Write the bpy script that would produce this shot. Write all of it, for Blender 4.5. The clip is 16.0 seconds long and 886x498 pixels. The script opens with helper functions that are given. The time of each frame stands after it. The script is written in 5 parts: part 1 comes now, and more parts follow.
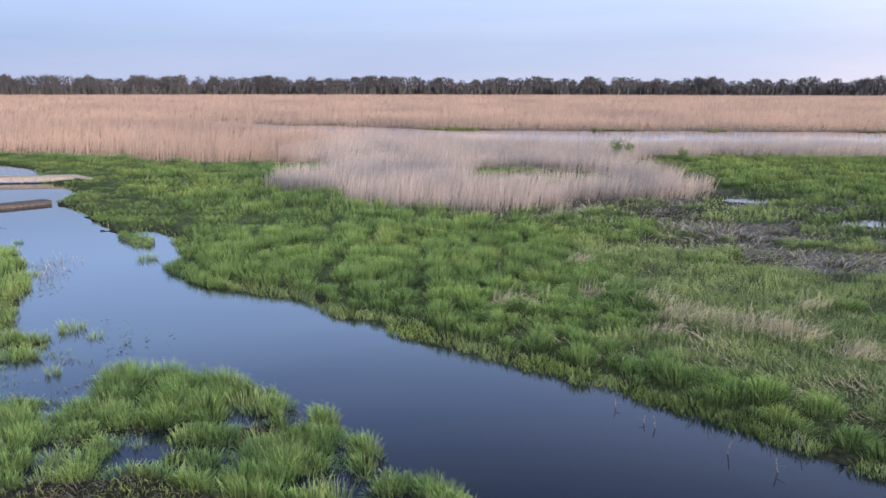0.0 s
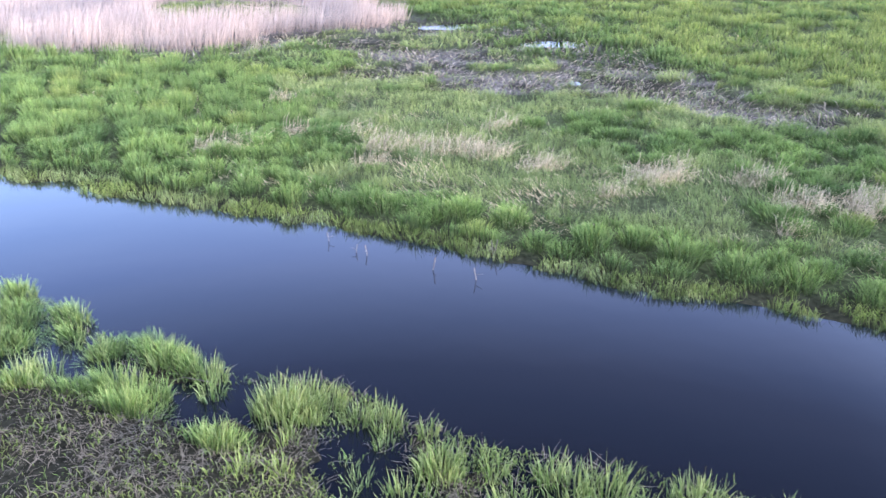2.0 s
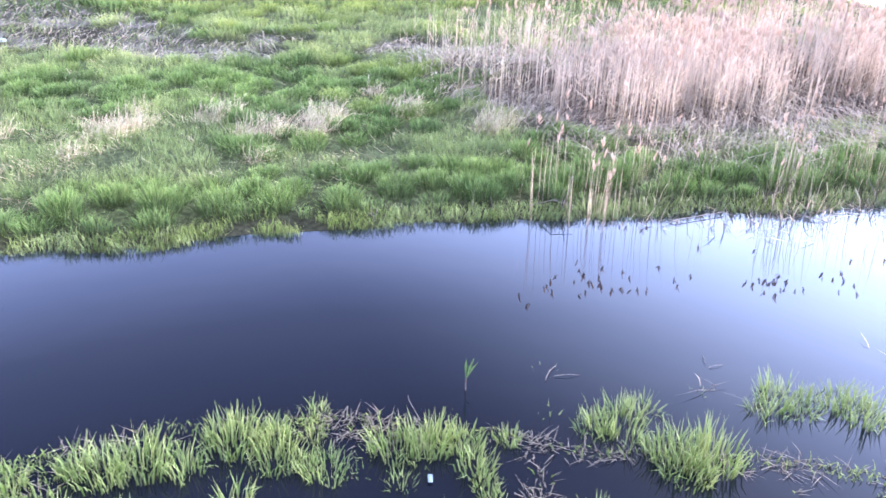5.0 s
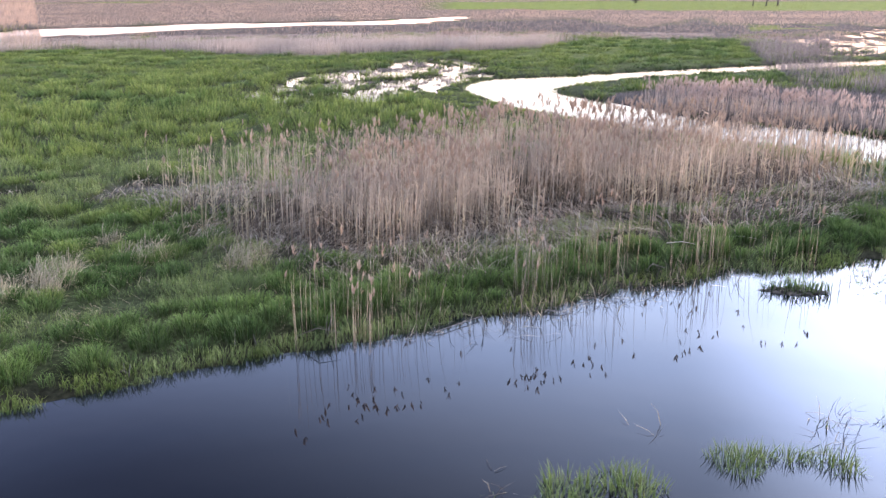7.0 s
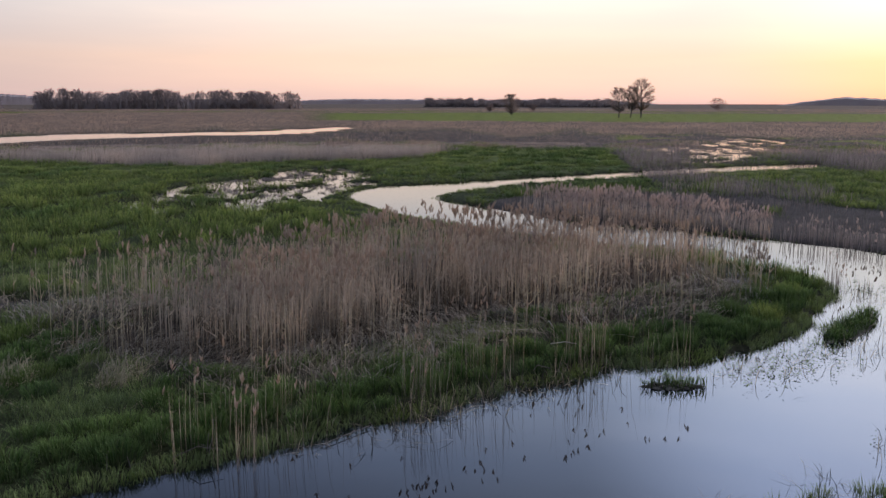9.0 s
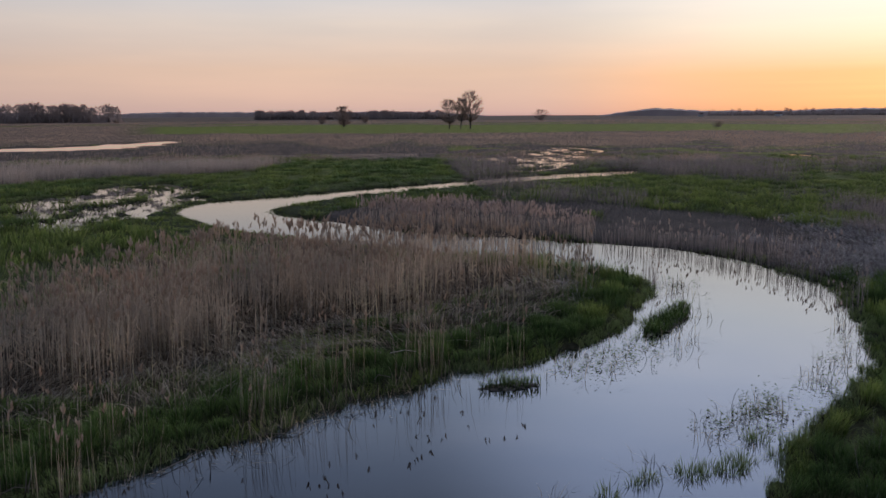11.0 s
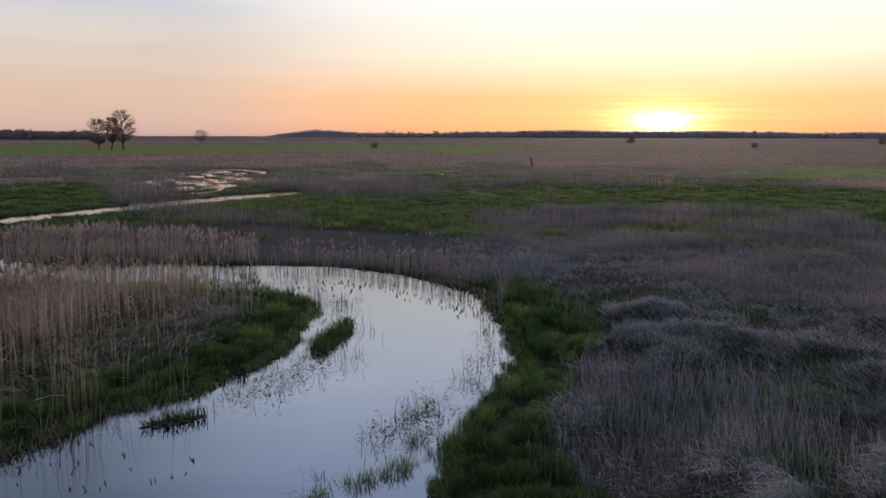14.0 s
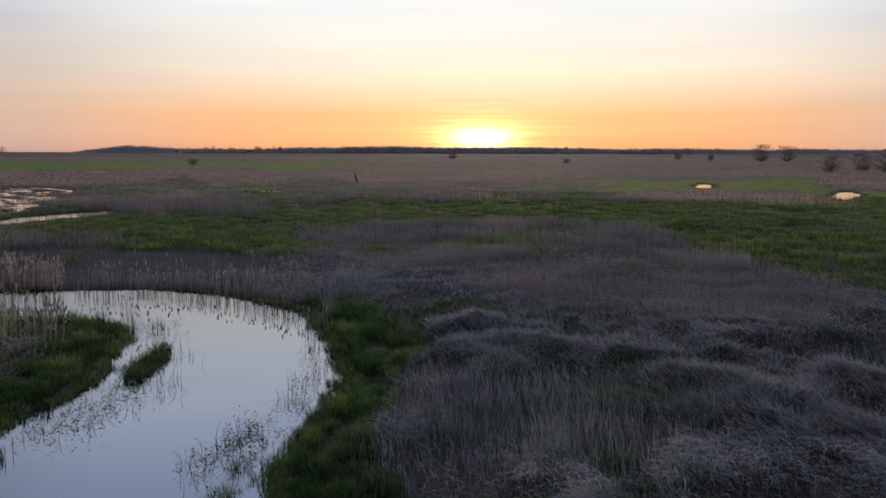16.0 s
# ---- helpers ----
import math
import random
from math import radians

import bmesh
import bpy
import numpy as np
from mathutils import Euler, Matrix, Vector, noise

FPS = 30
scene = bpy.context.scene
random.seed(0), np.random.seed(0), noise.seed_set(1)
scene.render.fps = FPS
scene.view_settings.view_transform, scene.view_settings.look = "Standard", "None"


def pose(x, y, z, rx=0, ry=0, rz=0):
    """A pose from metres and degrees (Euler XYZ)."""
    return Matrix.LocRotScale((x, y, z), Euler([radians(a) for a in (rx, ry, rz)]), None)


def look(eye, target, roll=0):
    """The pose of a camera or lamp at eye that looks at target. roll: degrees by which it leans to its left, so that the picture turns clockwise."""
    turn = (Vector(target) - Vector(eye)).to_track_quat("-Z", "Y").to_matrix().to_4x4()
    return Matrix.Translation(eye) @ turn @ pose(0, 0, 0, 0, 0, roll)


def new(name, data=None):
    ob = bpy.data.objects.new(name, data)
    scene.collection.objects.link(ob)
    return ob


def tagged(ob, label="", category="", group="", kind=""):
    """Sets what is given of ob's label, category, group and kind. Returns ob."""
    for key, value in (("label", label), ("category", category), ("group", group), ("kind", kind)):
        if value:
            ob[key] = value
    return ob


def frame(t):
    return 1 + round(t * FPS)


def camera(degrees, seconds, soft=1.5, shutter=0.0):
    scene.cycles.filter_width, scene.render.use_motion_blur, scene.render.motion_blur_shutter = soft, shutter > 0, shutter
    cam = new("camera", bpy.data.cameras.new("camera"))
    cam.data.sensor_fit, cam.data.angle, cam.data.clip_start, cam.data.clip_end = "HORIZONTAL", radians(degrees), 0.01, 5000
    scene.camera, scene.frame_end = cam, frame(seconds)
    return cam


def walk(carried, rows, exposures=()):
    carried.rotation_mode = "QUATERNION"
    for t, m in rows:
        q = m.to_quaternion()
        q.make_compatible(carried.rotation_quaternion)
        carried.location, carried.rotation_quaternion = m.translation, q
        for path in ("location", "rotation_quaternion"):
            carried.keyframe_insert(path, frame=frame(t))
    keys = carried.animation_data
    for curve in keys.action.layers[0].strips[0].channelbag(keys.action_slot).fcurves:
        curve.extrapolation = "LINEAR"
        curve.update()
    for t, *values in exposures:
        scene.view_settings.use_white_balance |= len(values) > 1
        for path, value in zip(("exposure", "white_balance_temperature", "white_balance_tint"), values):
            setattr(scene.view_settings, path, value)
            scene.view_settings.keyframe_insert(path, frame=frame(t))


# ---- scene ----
# The camera on the lookout: seconds, offset from its middle, yaw, pitch, roll.
EYE = 6.0
cam = camera(56.20, 16.0, shutter=0.15)
ROWS = [
    (0, -0.171, 0.070, -0.105, 0.05, -10.91, 0.06),
    (0.5, -0.151, 0.085, -0.074, -5.18, -13.55, 0.36),
    (1, -0.125, 0.054, -0.062, -10.66, -15.20, 0.82),
    (1.5, -0.084, 0.034, -0.062, -14.98, -18.61, 0.28),
    (2, -0.060, 0.027, -0.065, -20.34, -22.09, 0.12),
    (2.5, -0.043, 0.008, -0.055, -27.14, -23.97, 0.02),
    (3, -0.018, 0.009, -0.058, -33.81, -25.27, 0.25),
    (3.5, 0.004, 0.001, -0.065, -40.10, -25.99, 0.61),
    (4, 0.030, -0.007, -0.068, -45.92, -26.24, 1.19),
    (4.5, 0.056, -0.034, -0.066, -50.59, -26.04, 0.32),
    (5, 0.100, -0.059, -0.065, -57.17, -25.75, 0.90),
    (5.2, 0.124, -0.072, -0.066, -59.81, -25.55, 1.30),
    (7.3, 0.103, 0.131, 0.014, -76.65, -15.71, -0.45),
    (7.5, 0.103, 0.133, 0.018, -77.45, -14.67, -0.49),
    (8, 0.082, 0.129, 0.033, -79.76, -12.13, -0.38),
    (8.2, 0.076, 0.115, 0.031, -80.56, -11.45, -0.23),
    (10.3, 0.104, 0.047, 0.018, -89.04, -9.50, -0.47),
    (10.5, 0.088, 0.040, 0.012, -90.47, -9.41, -0.58),
    (11, 0.065, 0.038, 0.002, -94.51, -9.19, -0.30),
    (11.5, 0.065, 0.010, 0.020, -97.75, -8.83, -0.77),
    (12, 0.063, -0.002, 0.022, -99.98, -8.63, -0.86),
    (12.5, 0.055, -0.026, 0.020, -103.57, -8.45, -0.22),
    (13, 0.029, -0.069, 0.041, -108.98, -8.20, 0.13),
    (13.5, -0.008, -0.089, 0.042, -113.68, -8.02, 0.25),
    (14, -0.041, -0.094, 0.045, -117.36, -7.80, 0.09),
    (14.5, -0.067, -0.096, 0.058, -121.09, -7.63, -0.07),
    (15, -0.096, -0.096, 0.059, -124.61, -7.34, 0.14),
    (15.5, -0.124, -0.121, 0.071, -127.25, -7.03, 0.37),
    (16, -0.158, -0.166, 0.083, -129.35, -6.70, 0.10),
]
EXPOSURES = [(0.0, 0.5, 6400, 10), (0.6, 0.8, 6150, 8), (1.5, 1.07, 5980, 13), (2.0, 1.64, 5850, 17), (3.0, 2.32, 5800, 22), (4.0, 2.48, 5880, 24), (5.2, 2.38, 5950, 22), (6.0, 1.7, 6100, 19), (7.3, 0.7, 6450, 15), (8.2, -0.1, 6500, 13), (10.3, -1.4, 6400, 11), (13.0, -1.35, 6350, 11), (16.0, -1.55, 6200, 10)]
walk(cam, [(t, pose(x, y, EYE + z, 0, 0, yaw) @ pose(0, 0, 0, 90 + pitch) @ pose(0, 0, 0, 0, 0, roll))
           for t, x, y, z, yaw, pitch, roll in ROWS], EXPOSURES)

# ---- light: the sun just above the far hills, and its evening sky ----
SUN_AZ, SUN_EL = 132.0, 1.0          # degrees clockwise from +y, degrees above the horizon
SUN_DIR = Vector((math.sin(radians(SUN_AZ)) * math.cos(radians(SUN_EL)),
                  math.cos(radians(SUN_AZ)) * math.cos(radians(SUN_EL)), math.sin(radians(SUN_EL))))

# colours of the sky by height in degrees, away from the sun, across and below it
AWAY_SKY = [(0, (0.50, 0.50, 0.62)), (3, (0.40, 0.47, 0.65)), (7, (0.48, 0.57, 0.80)), (11, (0.76, 1.0, 1.5)), (16, (0.74, 1.02, 1.6)), (22, (0.46, 0.62, 1.08)), (30, (0.14, 0.18, 0.32)), (37, (0.06, 0.075, 0.13)), (47, (0.07, 0.08, 0.12)), (60, (0.30, 0.30, 0.33)), (90, (0.55, 0.52, 0.52))]
ACROSS_SKY = [(0, (1.50, 0.98, 0.92)), (3, (2.0, 1.42, 1.08)), (6, (1.88, 1.63, 1.44)), (9, (1.55, 1.64, 1.78)), (13, (2.5, 2.85, 3.5)), (18, (2.3, 2.85, 3.9)), (25, (2.0, 2.6, 3.9)), (32, (1.6, 2.0, 2.9)), (40, (0.7, 0.8, 1.1)), (60, (0.55, 0.54, 0.58)), (90, (0.55, 0.52, 0.52))]
TOWARD_SKY = [(0, (2.4, 0.98, 0.42)), (2.5, (2.9, 1.52, 0.70)), (5.5, (2.9, 2.45, 1.9)), (10, (2.65, 2.65, 2.6)), (13, (3.7, 3.9, 4.2)), (18, (4.2, 4.8, 6.2)), (25, (3.9, 4.9, 7.4)), (30, (3.4, 4.2, 6.0)), (40, (3.2, 3.2, 3.6)), (50, (2.4, 2.3, 2.4)), (65, (1.1, 1.05, 1.05)), (90, (0.55, 0.52, 0.52))]
HALO, CORE = (14.0, (2.0, 1.05, 0.28)), (72.0, (60.0, 42.0, 14.0))


def nodes_of(mat):
    return mat.node_tree.nodes, mat.node_tree.links


def material(name, rough=0.8, spec=0.3):
    mat = bpy.data.materials.new(name)
    mat.use_nodes = True
    n, l = nodes_of(mat)
    bsdf = n["Principled BSDF"]
    bsdf.inputs["Roughness"].default_value = rough
    bsdf.inputs["Specular IOR Level"].default_value = spec
    return mat, n, l, bsdf


def ramp(n, l, fac, stops):
    node = n.new("ShaderNodeValToRGB")
    els = node.color_ramp.elements
    while len(els) < len(stops):
        els.new(0.5)
    for e, (p, c) in zip(els, stops):
        e.position, e.color = p, (*c, 1)
    l.new(fac, node.inputs["Fac"])
    return node.outputs["Color"]


def noise_node(n, l, scale, detail=4, rough=0.55, coord=None):
    tex = n.new("ShaderNodeTexNoise")
    tex.inputs["Scale"].default_value, tex.inputs["Detail"].default_value = scale, detail
    tex.inputs["Roughness"].default_value = rough
    if coord is None:
        coord = n.new("ShaderNodeTexCoord").outputs["Object"]
    l.new(coord, tex.inputs["Vector"])
    return tex.outputs["Fac"]


def mix(n, l, fac, a, b, mode="MIX"):
    node = n.new("ShaderNodeMix")
    node.data_type, node.blend_type = "RGBA", mode
    for socket, value in ((node.inputs["Factor"], fac), (node.inputs["A"], a), (node.inputs["B"], b)):
        if isinstance(value, (int, float)):
            socket.default_value = value
        elif isinstance(value, tuple):
            socket.default_value = (*value, 1)
        else:
            l.new(value, socket)
    return node.outputs["Result"]


def make_world():
    """An evening sky: the clear-sky texture, and over it the bright haze that thickens to the horizon and towards the sun."""
    world = bpy.data.worlds.new("evening_sky")
    world.use_nodes = True
    scene.world = world
    n, l = nodes_of(world)
    n.clear()
    out, bg = n.new("ShaderNodeOutputWorld"), n.new("ShaderNodeBackground")
    sky = n.new("ShaderNodeTexSky")
    sky.sky_type = "NISHITA"
    sky.sun_disc = False
    sky.sun_elevation = radians(SUN_EL + 2)
    sky.sun_rotation = radians(SUN_AZ)
    sky.air_density, sky.dust_density, sky.ozone_density = 1.0, 1.0, 1.5

    def math_node(op, a, b=None, clamp=False):
        m = n.new("ShaderNodeMath")
        m.operation, m.use_clamp = op, clamp
        for k, v in enumerate((a, b)):
            if isinstance(v, (int, float)):
                m.inputs[k].default_value = v
            elif v is not None:
                l.new(v, m.inputs[k])
        return m.outputs[0]

    coord = n.new("ShaderNodeTexCoord").outputs["Generated"]
    sep = n.new("ShaderNodeSeparateXYZ")
    l.new(coord, sep.inputs[0])
    up = math_node("MAXIMUM", sep.outputs["Z"], 0.0)
    rise = math_node("POWER", up, 0.5)                       # 0 at the horizon, 1 overhead
    flat = n.new("ShaderNodeVectorMath")
    flat.operation = "MULTIPLY"
    l.new(coord, flat.inputs[0])
    flat.inputs[1].default_value = (1, 1, 0)
    unit = n.new("ShaderNodeVectorMath")
    unit.operation = "NORMALIZE"
    l.new(flat.outputs[0], unit.inputs[0])
    dot = n.new("ShaderNodeVectorMath")
    dot.operation = "DOT_PRODUCT"
    l.new(unit.outputs[0], dot.inputs[0])
    dot.inputs[1].default_value = (math.sin(radians(SUN_AZ)), math.cos(radians(SUN_AZ)), 0)
    side = dot.outputs["Value"]                               # 1 below the sun, -1 opposite
    lifted = math_node("MULTIPLY", math_node("MAXIMUM", math_node("SUBTRACT", rise, 0.36), 0.0), 1.5)
    glow_side = math_node("SUBTRACT", side, lifted)           # the glow narrows with height

    def column(stops):
        return ramp(n, l, rise, [(math.sqrt(max(math.sin(radians(e)), 0)), c) for e, c in stops])

    away = column(AWAY_SKY)
    across = column(ACROSS_SKY)
    toward = column(TOWARD_SKY)
    to_across = n.new("ShaderNodeMapRange")
    to_across.interpolation_type = "SMOOTHSTEP"
    l.new(glow_side, to_across.inputs["Value"])
    to_across.inputs["From Min"].default_value, to_across.inputs["From Max"].default_value = -0.42, 0.78
    to_toward = n.new("ShaderNodeMapRange")
    to_toward.interpolation_type = "SMOOTHSTEP"
    swell = math_node("MAXIMUM", math_node("MINIMUM", lifted, math_node("SUBTRACT", 0.75, lifted)), 0.0)
    l.new(math_node("ADD", side, math_node("MULTIPLY", swell, 0.22)), to_toward.inputs["Value"])
    to_toward.inputs["From Min"].default_value, to_toward.inputs["From Max"].default_value = 0.84, 1.0
    col = mix(n, l, to_across.outputs[0], away, across)
    col = mix(n, l, to_toward.outputs[0], col, toward)
    # darker and bluer opposite the sun
    anti = n.new("ShaderNodeMapRange")
    l.new(side, anti.inputs["Value"])
    anti.inputs["From Min"].default_value, anti.inputs["From Max"].default_value = -1.0, -0.3
    anti.inputs["To Min"].default_value, anti.inputs["To Max"].default_value = 0.0, 1.0
    col = mix(n, l, 1.0, col, mix(n, l, anti.outputs[0], (0.70, 0.78, 0.88), (1.05, 1.03, 1.01)), "MULTIPLY")
    # the halo of the low sun in thin cloud, wider than high
    near = n.new("ShaderNodeVectorMath")
    near.operation = "SUBTRACT"
    l.new(coord, near.inputs[0])
    near.inputs[1].default_value = SUN_DIR
    squash = n.new("ShaderNodeVectorMath")
    squash.operation = "MULTIPLY"
    l.new(near.outputs[0], squash.inputs[0])
    squash.inputs[1].default_value = (1, 1, 3.0)
    away_sun = n.new("ShaderNodeVectorMath")
    away_sun.operation = "LENGTH"
    l.new(squash.outputs[0], away_sun.inputs[0])
    stretch = n.new("ShaderNodeVectorMath")
    stretch.operation = "MULTIPLY"
    l.new(coord, stretch.inputs[0])
    stretch.inputs[1].default_value = (1, 1, 55)
    streak = noise_node(n, l, 5.0, 3, 0.5, stretch.outputs[0])
    dist = math_node("MULTIPLY", away_sun.outputs["Value"], math_node("ADD", math_node("MULTIPLY", streak, 1.4), 0.3))
    halo = math_node("POWER", 2.718, math_node("MULTIPLY", dist, -HALO[0]))
    core = math_node("POWER", 2.718, math_node("MULTIPLY", dist, -CORE[0]))
    for fac, tint in ((halo, HALO[1]), (core, CORE[1])):
        col = mix(n, l, 1.0, col, mix(n, l, fac, (0, 0, 0), tint), "ADD")
    # faint cloud sheets
    sheet = n.new("ShaderNodeVectorMath")
    sheet.operation = "MULTIPLY"
    l.new(coord, sheet.inputs[0])
    sheet.inputs[1].default_value = (1, 1, 9)
    veil = ramp(n, l, noise_node(n, l, 2.6, 4, 0.55, sheet.outputs[0]), [(0.35, (0.945, 0.96, 0.98)), (0.65, (1.045, 1.03, 1.015))])
    col = mix(n, l, 1.0, col, veil, "MULTIPLY")
    col = mix(n, l, 1.0, col, mix(n, l, 0.015, (0, 0, 0), sky.outputs["Color"]), "ADD")
    l.new(col, bg.inputs["Color"])
    bg.inputs["Strength"].default_value = 1.0
    l.new(bg.outputs["Background"], out.inputs["Surface"])


make_world()
sun = new("sun", bpy.data.lights.new("sun", "SUN"))
sun.data.energy, sun.data.angle, sun.data.color = 3.4, radians(18.0), (1.0, 0.70, 0.50)
sun.matrix_world = look(Vector((0, 0, 60)) + (SUN_DIR + Vector((0, 0, math.sin(radians(2))))) * 50, (0, 0, 60))


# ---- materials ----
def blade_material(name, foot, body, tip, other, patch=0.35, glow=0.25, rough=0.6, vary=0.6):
    """Grass or reed: colour runs from foot to tip, dark feet holding painted shade from low in the growth; it differs
    from blade to blade and, over metres, from patch to patch.
    """
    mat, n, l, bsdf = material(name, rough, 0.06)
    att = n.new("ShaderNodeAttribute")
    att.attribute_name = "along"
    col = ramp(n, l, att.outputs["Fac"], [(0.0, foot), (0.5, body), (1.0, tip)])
    geo = n.new("ShaderNodeNewGeometry")
    isl = n.new("ShaderNodeMath")
    isl.operation = "MULTIPLY"
    l.new(geo.outputs["Random Per Island"], isl.inputs[0])
    isl.inputs[1].default_value = vary
    col = mix(n, l, isl.outputs[0], col, mix(n, l, 0.65, col, other))
    big = noise_node(n, l, patch, 3)
    shade = ramp(n, l, big, [(0.3, (0.62, 0.66, 0.7)), (0.7, (1.25, 1.2, 1.1))])
    col = mix(n, l, 1.0, col, shade, "MULTIPLY")
    l.new(col, bsdf.inputs["Base Color"])
    if glow:
        tr = n.new("ShaderNodeBsdfTranslucent")
        l.new(col, tr.inputs["Color"])
        both = n.new("ShaderNodeMixShader")
        both.inputs[0].default_value = glow
        l.new(bsdf.outputs[0], both.inputs[1])
        l.new(tr.outputs[0], both.inputs[2])
        l.new(both.outputs[0], n["Material Output"].inputs["Surface"])
    return mat


# near-black foot colours stand in for the shade down among the blades
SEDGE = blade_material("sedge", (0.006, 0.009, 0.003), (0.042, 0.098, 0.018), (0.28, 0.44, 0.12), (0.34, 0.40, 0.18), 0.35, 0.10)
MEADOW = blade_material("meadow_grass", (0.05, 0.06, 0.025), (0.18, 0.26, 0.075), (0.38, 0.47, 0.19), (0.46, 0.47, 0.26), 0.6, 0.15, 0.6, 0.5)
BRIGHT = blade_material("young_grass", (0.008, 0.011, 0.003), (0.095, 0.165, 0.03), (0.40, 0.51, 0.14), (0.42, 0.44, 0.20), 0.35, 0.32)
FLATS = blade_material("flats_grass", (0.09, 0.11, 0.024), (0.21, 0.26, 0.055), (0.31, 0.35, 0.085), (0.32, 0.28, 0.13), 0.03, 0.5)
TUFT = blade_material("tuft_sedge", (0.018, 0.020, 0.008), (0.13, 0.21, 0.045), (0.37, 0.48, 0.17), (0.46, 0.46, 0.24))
PALE = blade_material("dead_grass", (0.22, 0.18, 0.12), (0.60, 0.50, 0.345), (0.80, 0.70, 0.51), (0.48, 0.40, 0.28), 0.8)
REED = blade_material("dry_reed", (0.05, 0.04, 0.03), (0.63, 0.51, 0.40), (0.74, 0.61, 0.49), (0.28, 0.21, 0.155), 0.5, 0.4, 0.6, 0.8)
REEDFAR = blade_material("far_reed", (0.47, 0.335, 0.25), (0.60, 0.425, 0.32), (0.70, 0.51, 0.40), (0.64, 0.465, 0.365), 0.04, 0.5, 0.6, 0.15)
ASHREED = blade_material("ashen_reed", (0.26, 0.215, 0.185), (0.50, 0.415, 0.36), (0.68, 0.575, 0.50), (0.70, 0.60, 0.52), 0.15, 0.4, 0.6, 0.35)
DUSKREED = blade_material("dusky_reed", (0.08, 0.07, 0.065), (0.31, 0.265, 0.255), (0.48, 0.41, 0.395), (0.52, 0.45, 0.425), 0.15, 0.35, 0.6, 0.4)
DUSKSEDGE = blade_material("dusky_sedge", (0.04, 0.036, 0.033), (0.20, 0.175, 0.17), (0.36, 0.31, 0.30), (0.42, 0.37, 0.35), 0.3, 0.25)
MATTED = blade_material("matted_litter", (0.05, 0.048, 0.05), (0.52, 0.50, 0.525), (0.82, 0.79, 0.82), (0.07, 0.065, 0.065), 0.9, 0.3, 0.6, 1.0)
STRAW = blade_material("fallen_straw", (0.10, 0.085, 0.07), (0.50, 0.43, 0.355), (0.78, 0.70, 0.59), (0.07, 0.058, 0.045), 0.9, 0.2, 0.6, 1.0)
PEAT = blade_material("peat_straw", (0.04, 0.035, 0.028), (0.19, 0.165, 0.13), (0.36, 0.32, 0.26), (0.06, 0.052, 0.042), 0.9)
PALEPLUME = blade_material("pale_plume", (0.40, 0.31, 0.27), (0.56, 0.45, 0.40), (0.66, 0.55, 0.50), (0.42, 0.30, 0.25), 0.5, 0.4)
PLUME = blade_material("reed_plume", (0.34, 0.25, 0.19), (0.48, 0.37, 0.29), (0.58, 0.47, 0.39), (0.30, 0.19, 0.13), 0.5, 0.3)


def ground_material():
    mat, n, l, bsdf = material("marsh_soil", 0.9, 0.03)
    weight = n.new("ShaderNodeAttribute")
    weight.attribute_name = "cover"
    sep = n.new("ShaderNodeSeparateColor")
    l.new(weight.outputs["Color"], sep.inputs["Color"])
    fine, mid = noise_node(n, l, 9.0, 6), noise_node(n, l, 0.6, 4)
    mud = ramp(n, l, fine, [(0.3, (0.010, 0.0085, 0.007)), (0.7, (0.036, 0.031, 0.026))])
    green = ramp(n, l, fine, [(0.3, (0.02, 0.026, 0.012)), (0.7, (0.09, 0.11, 0.05))])
    reed = ramp(n, l, fine, [(0.3, (0.11, 0.085, 0.065)), (0.7, (0.24, 0.185, 0.145))])
    ash = ramp(n, l, fine, [(0.3, (0.03, 0.027, 0.025)), (0.7, (0.13, 0.118, 0.112))])
    col = mix(n, l, sep.outputs["Red"], mud, green)
    turf = n.new("ShaderNodeAttribute")
    turf.attribute_name = "turf"
    sward = ramp(n, l, noise_node(n, l, 0.25, 5), [(0.3, (0.13, 0.17, 0.035)), (0.7, (0.29, 0.33, 0.08))])
    col = mix(n, l, turf.outputs["Fac"], col, sward)
    col = mix(n, l, sep.outputs["Green"], col, reed)
    col = mix(n, l, sep.outputs["Blue"], col, ash)
    flake = ramp(n, l, noise_node(n, l, 5.5, 6, 0.75), [(0.42, (0.02, 0.018, 0.016)), (0.50, (0.12, 0.112, 0.10)), (0.75, (0.25, 0.235, 0.215))])
    col = mix(n, l, weight.outputs["Alpha"], col, flake)
    col = mix(n, l, 1.0, col, ramp(n, l, mid, [(0.3, (0.7, 0.7, 0.7)), (0.7, (1.2, 1.2, 1.2))]), "MULTIPLY")
    l.new(col, bsdf.inputs["Base Color"])
    bump = n.new("ShaderNodeBump")
    bump.inputs["Strength"].default_value, bump.inputs["Distance"].default_value = 0.6, 0.05
    l.new(fine, bump.inputs["Height"])
    l.new(bump.outputs["Normal"], bsdf.inputs["Normal"])
    return mat


def water_material():
    mat, n, l, bsdf = material("still_water", 0.02, 0.5)
    bsdf.inputs["Base Color"].default_value = (0.0035, 0.005, 0.009, 1)
    bsdf.inputs["IOR"].default_value = 1.42
    bump = n.new("ShaderNodeBump")
    bump.inputs["Strength"].default_value, bump.inputs["Distance"].default_value = 0.04, 0.02
    l.new(noise_node(n, l, 2.5, 2), bump.inputs["Height"])
    l.new(bump.outputs["Normal"], bsdf.inputs["Normal"])
    return mat


GROUND, WATER = ground_material(), water_material()


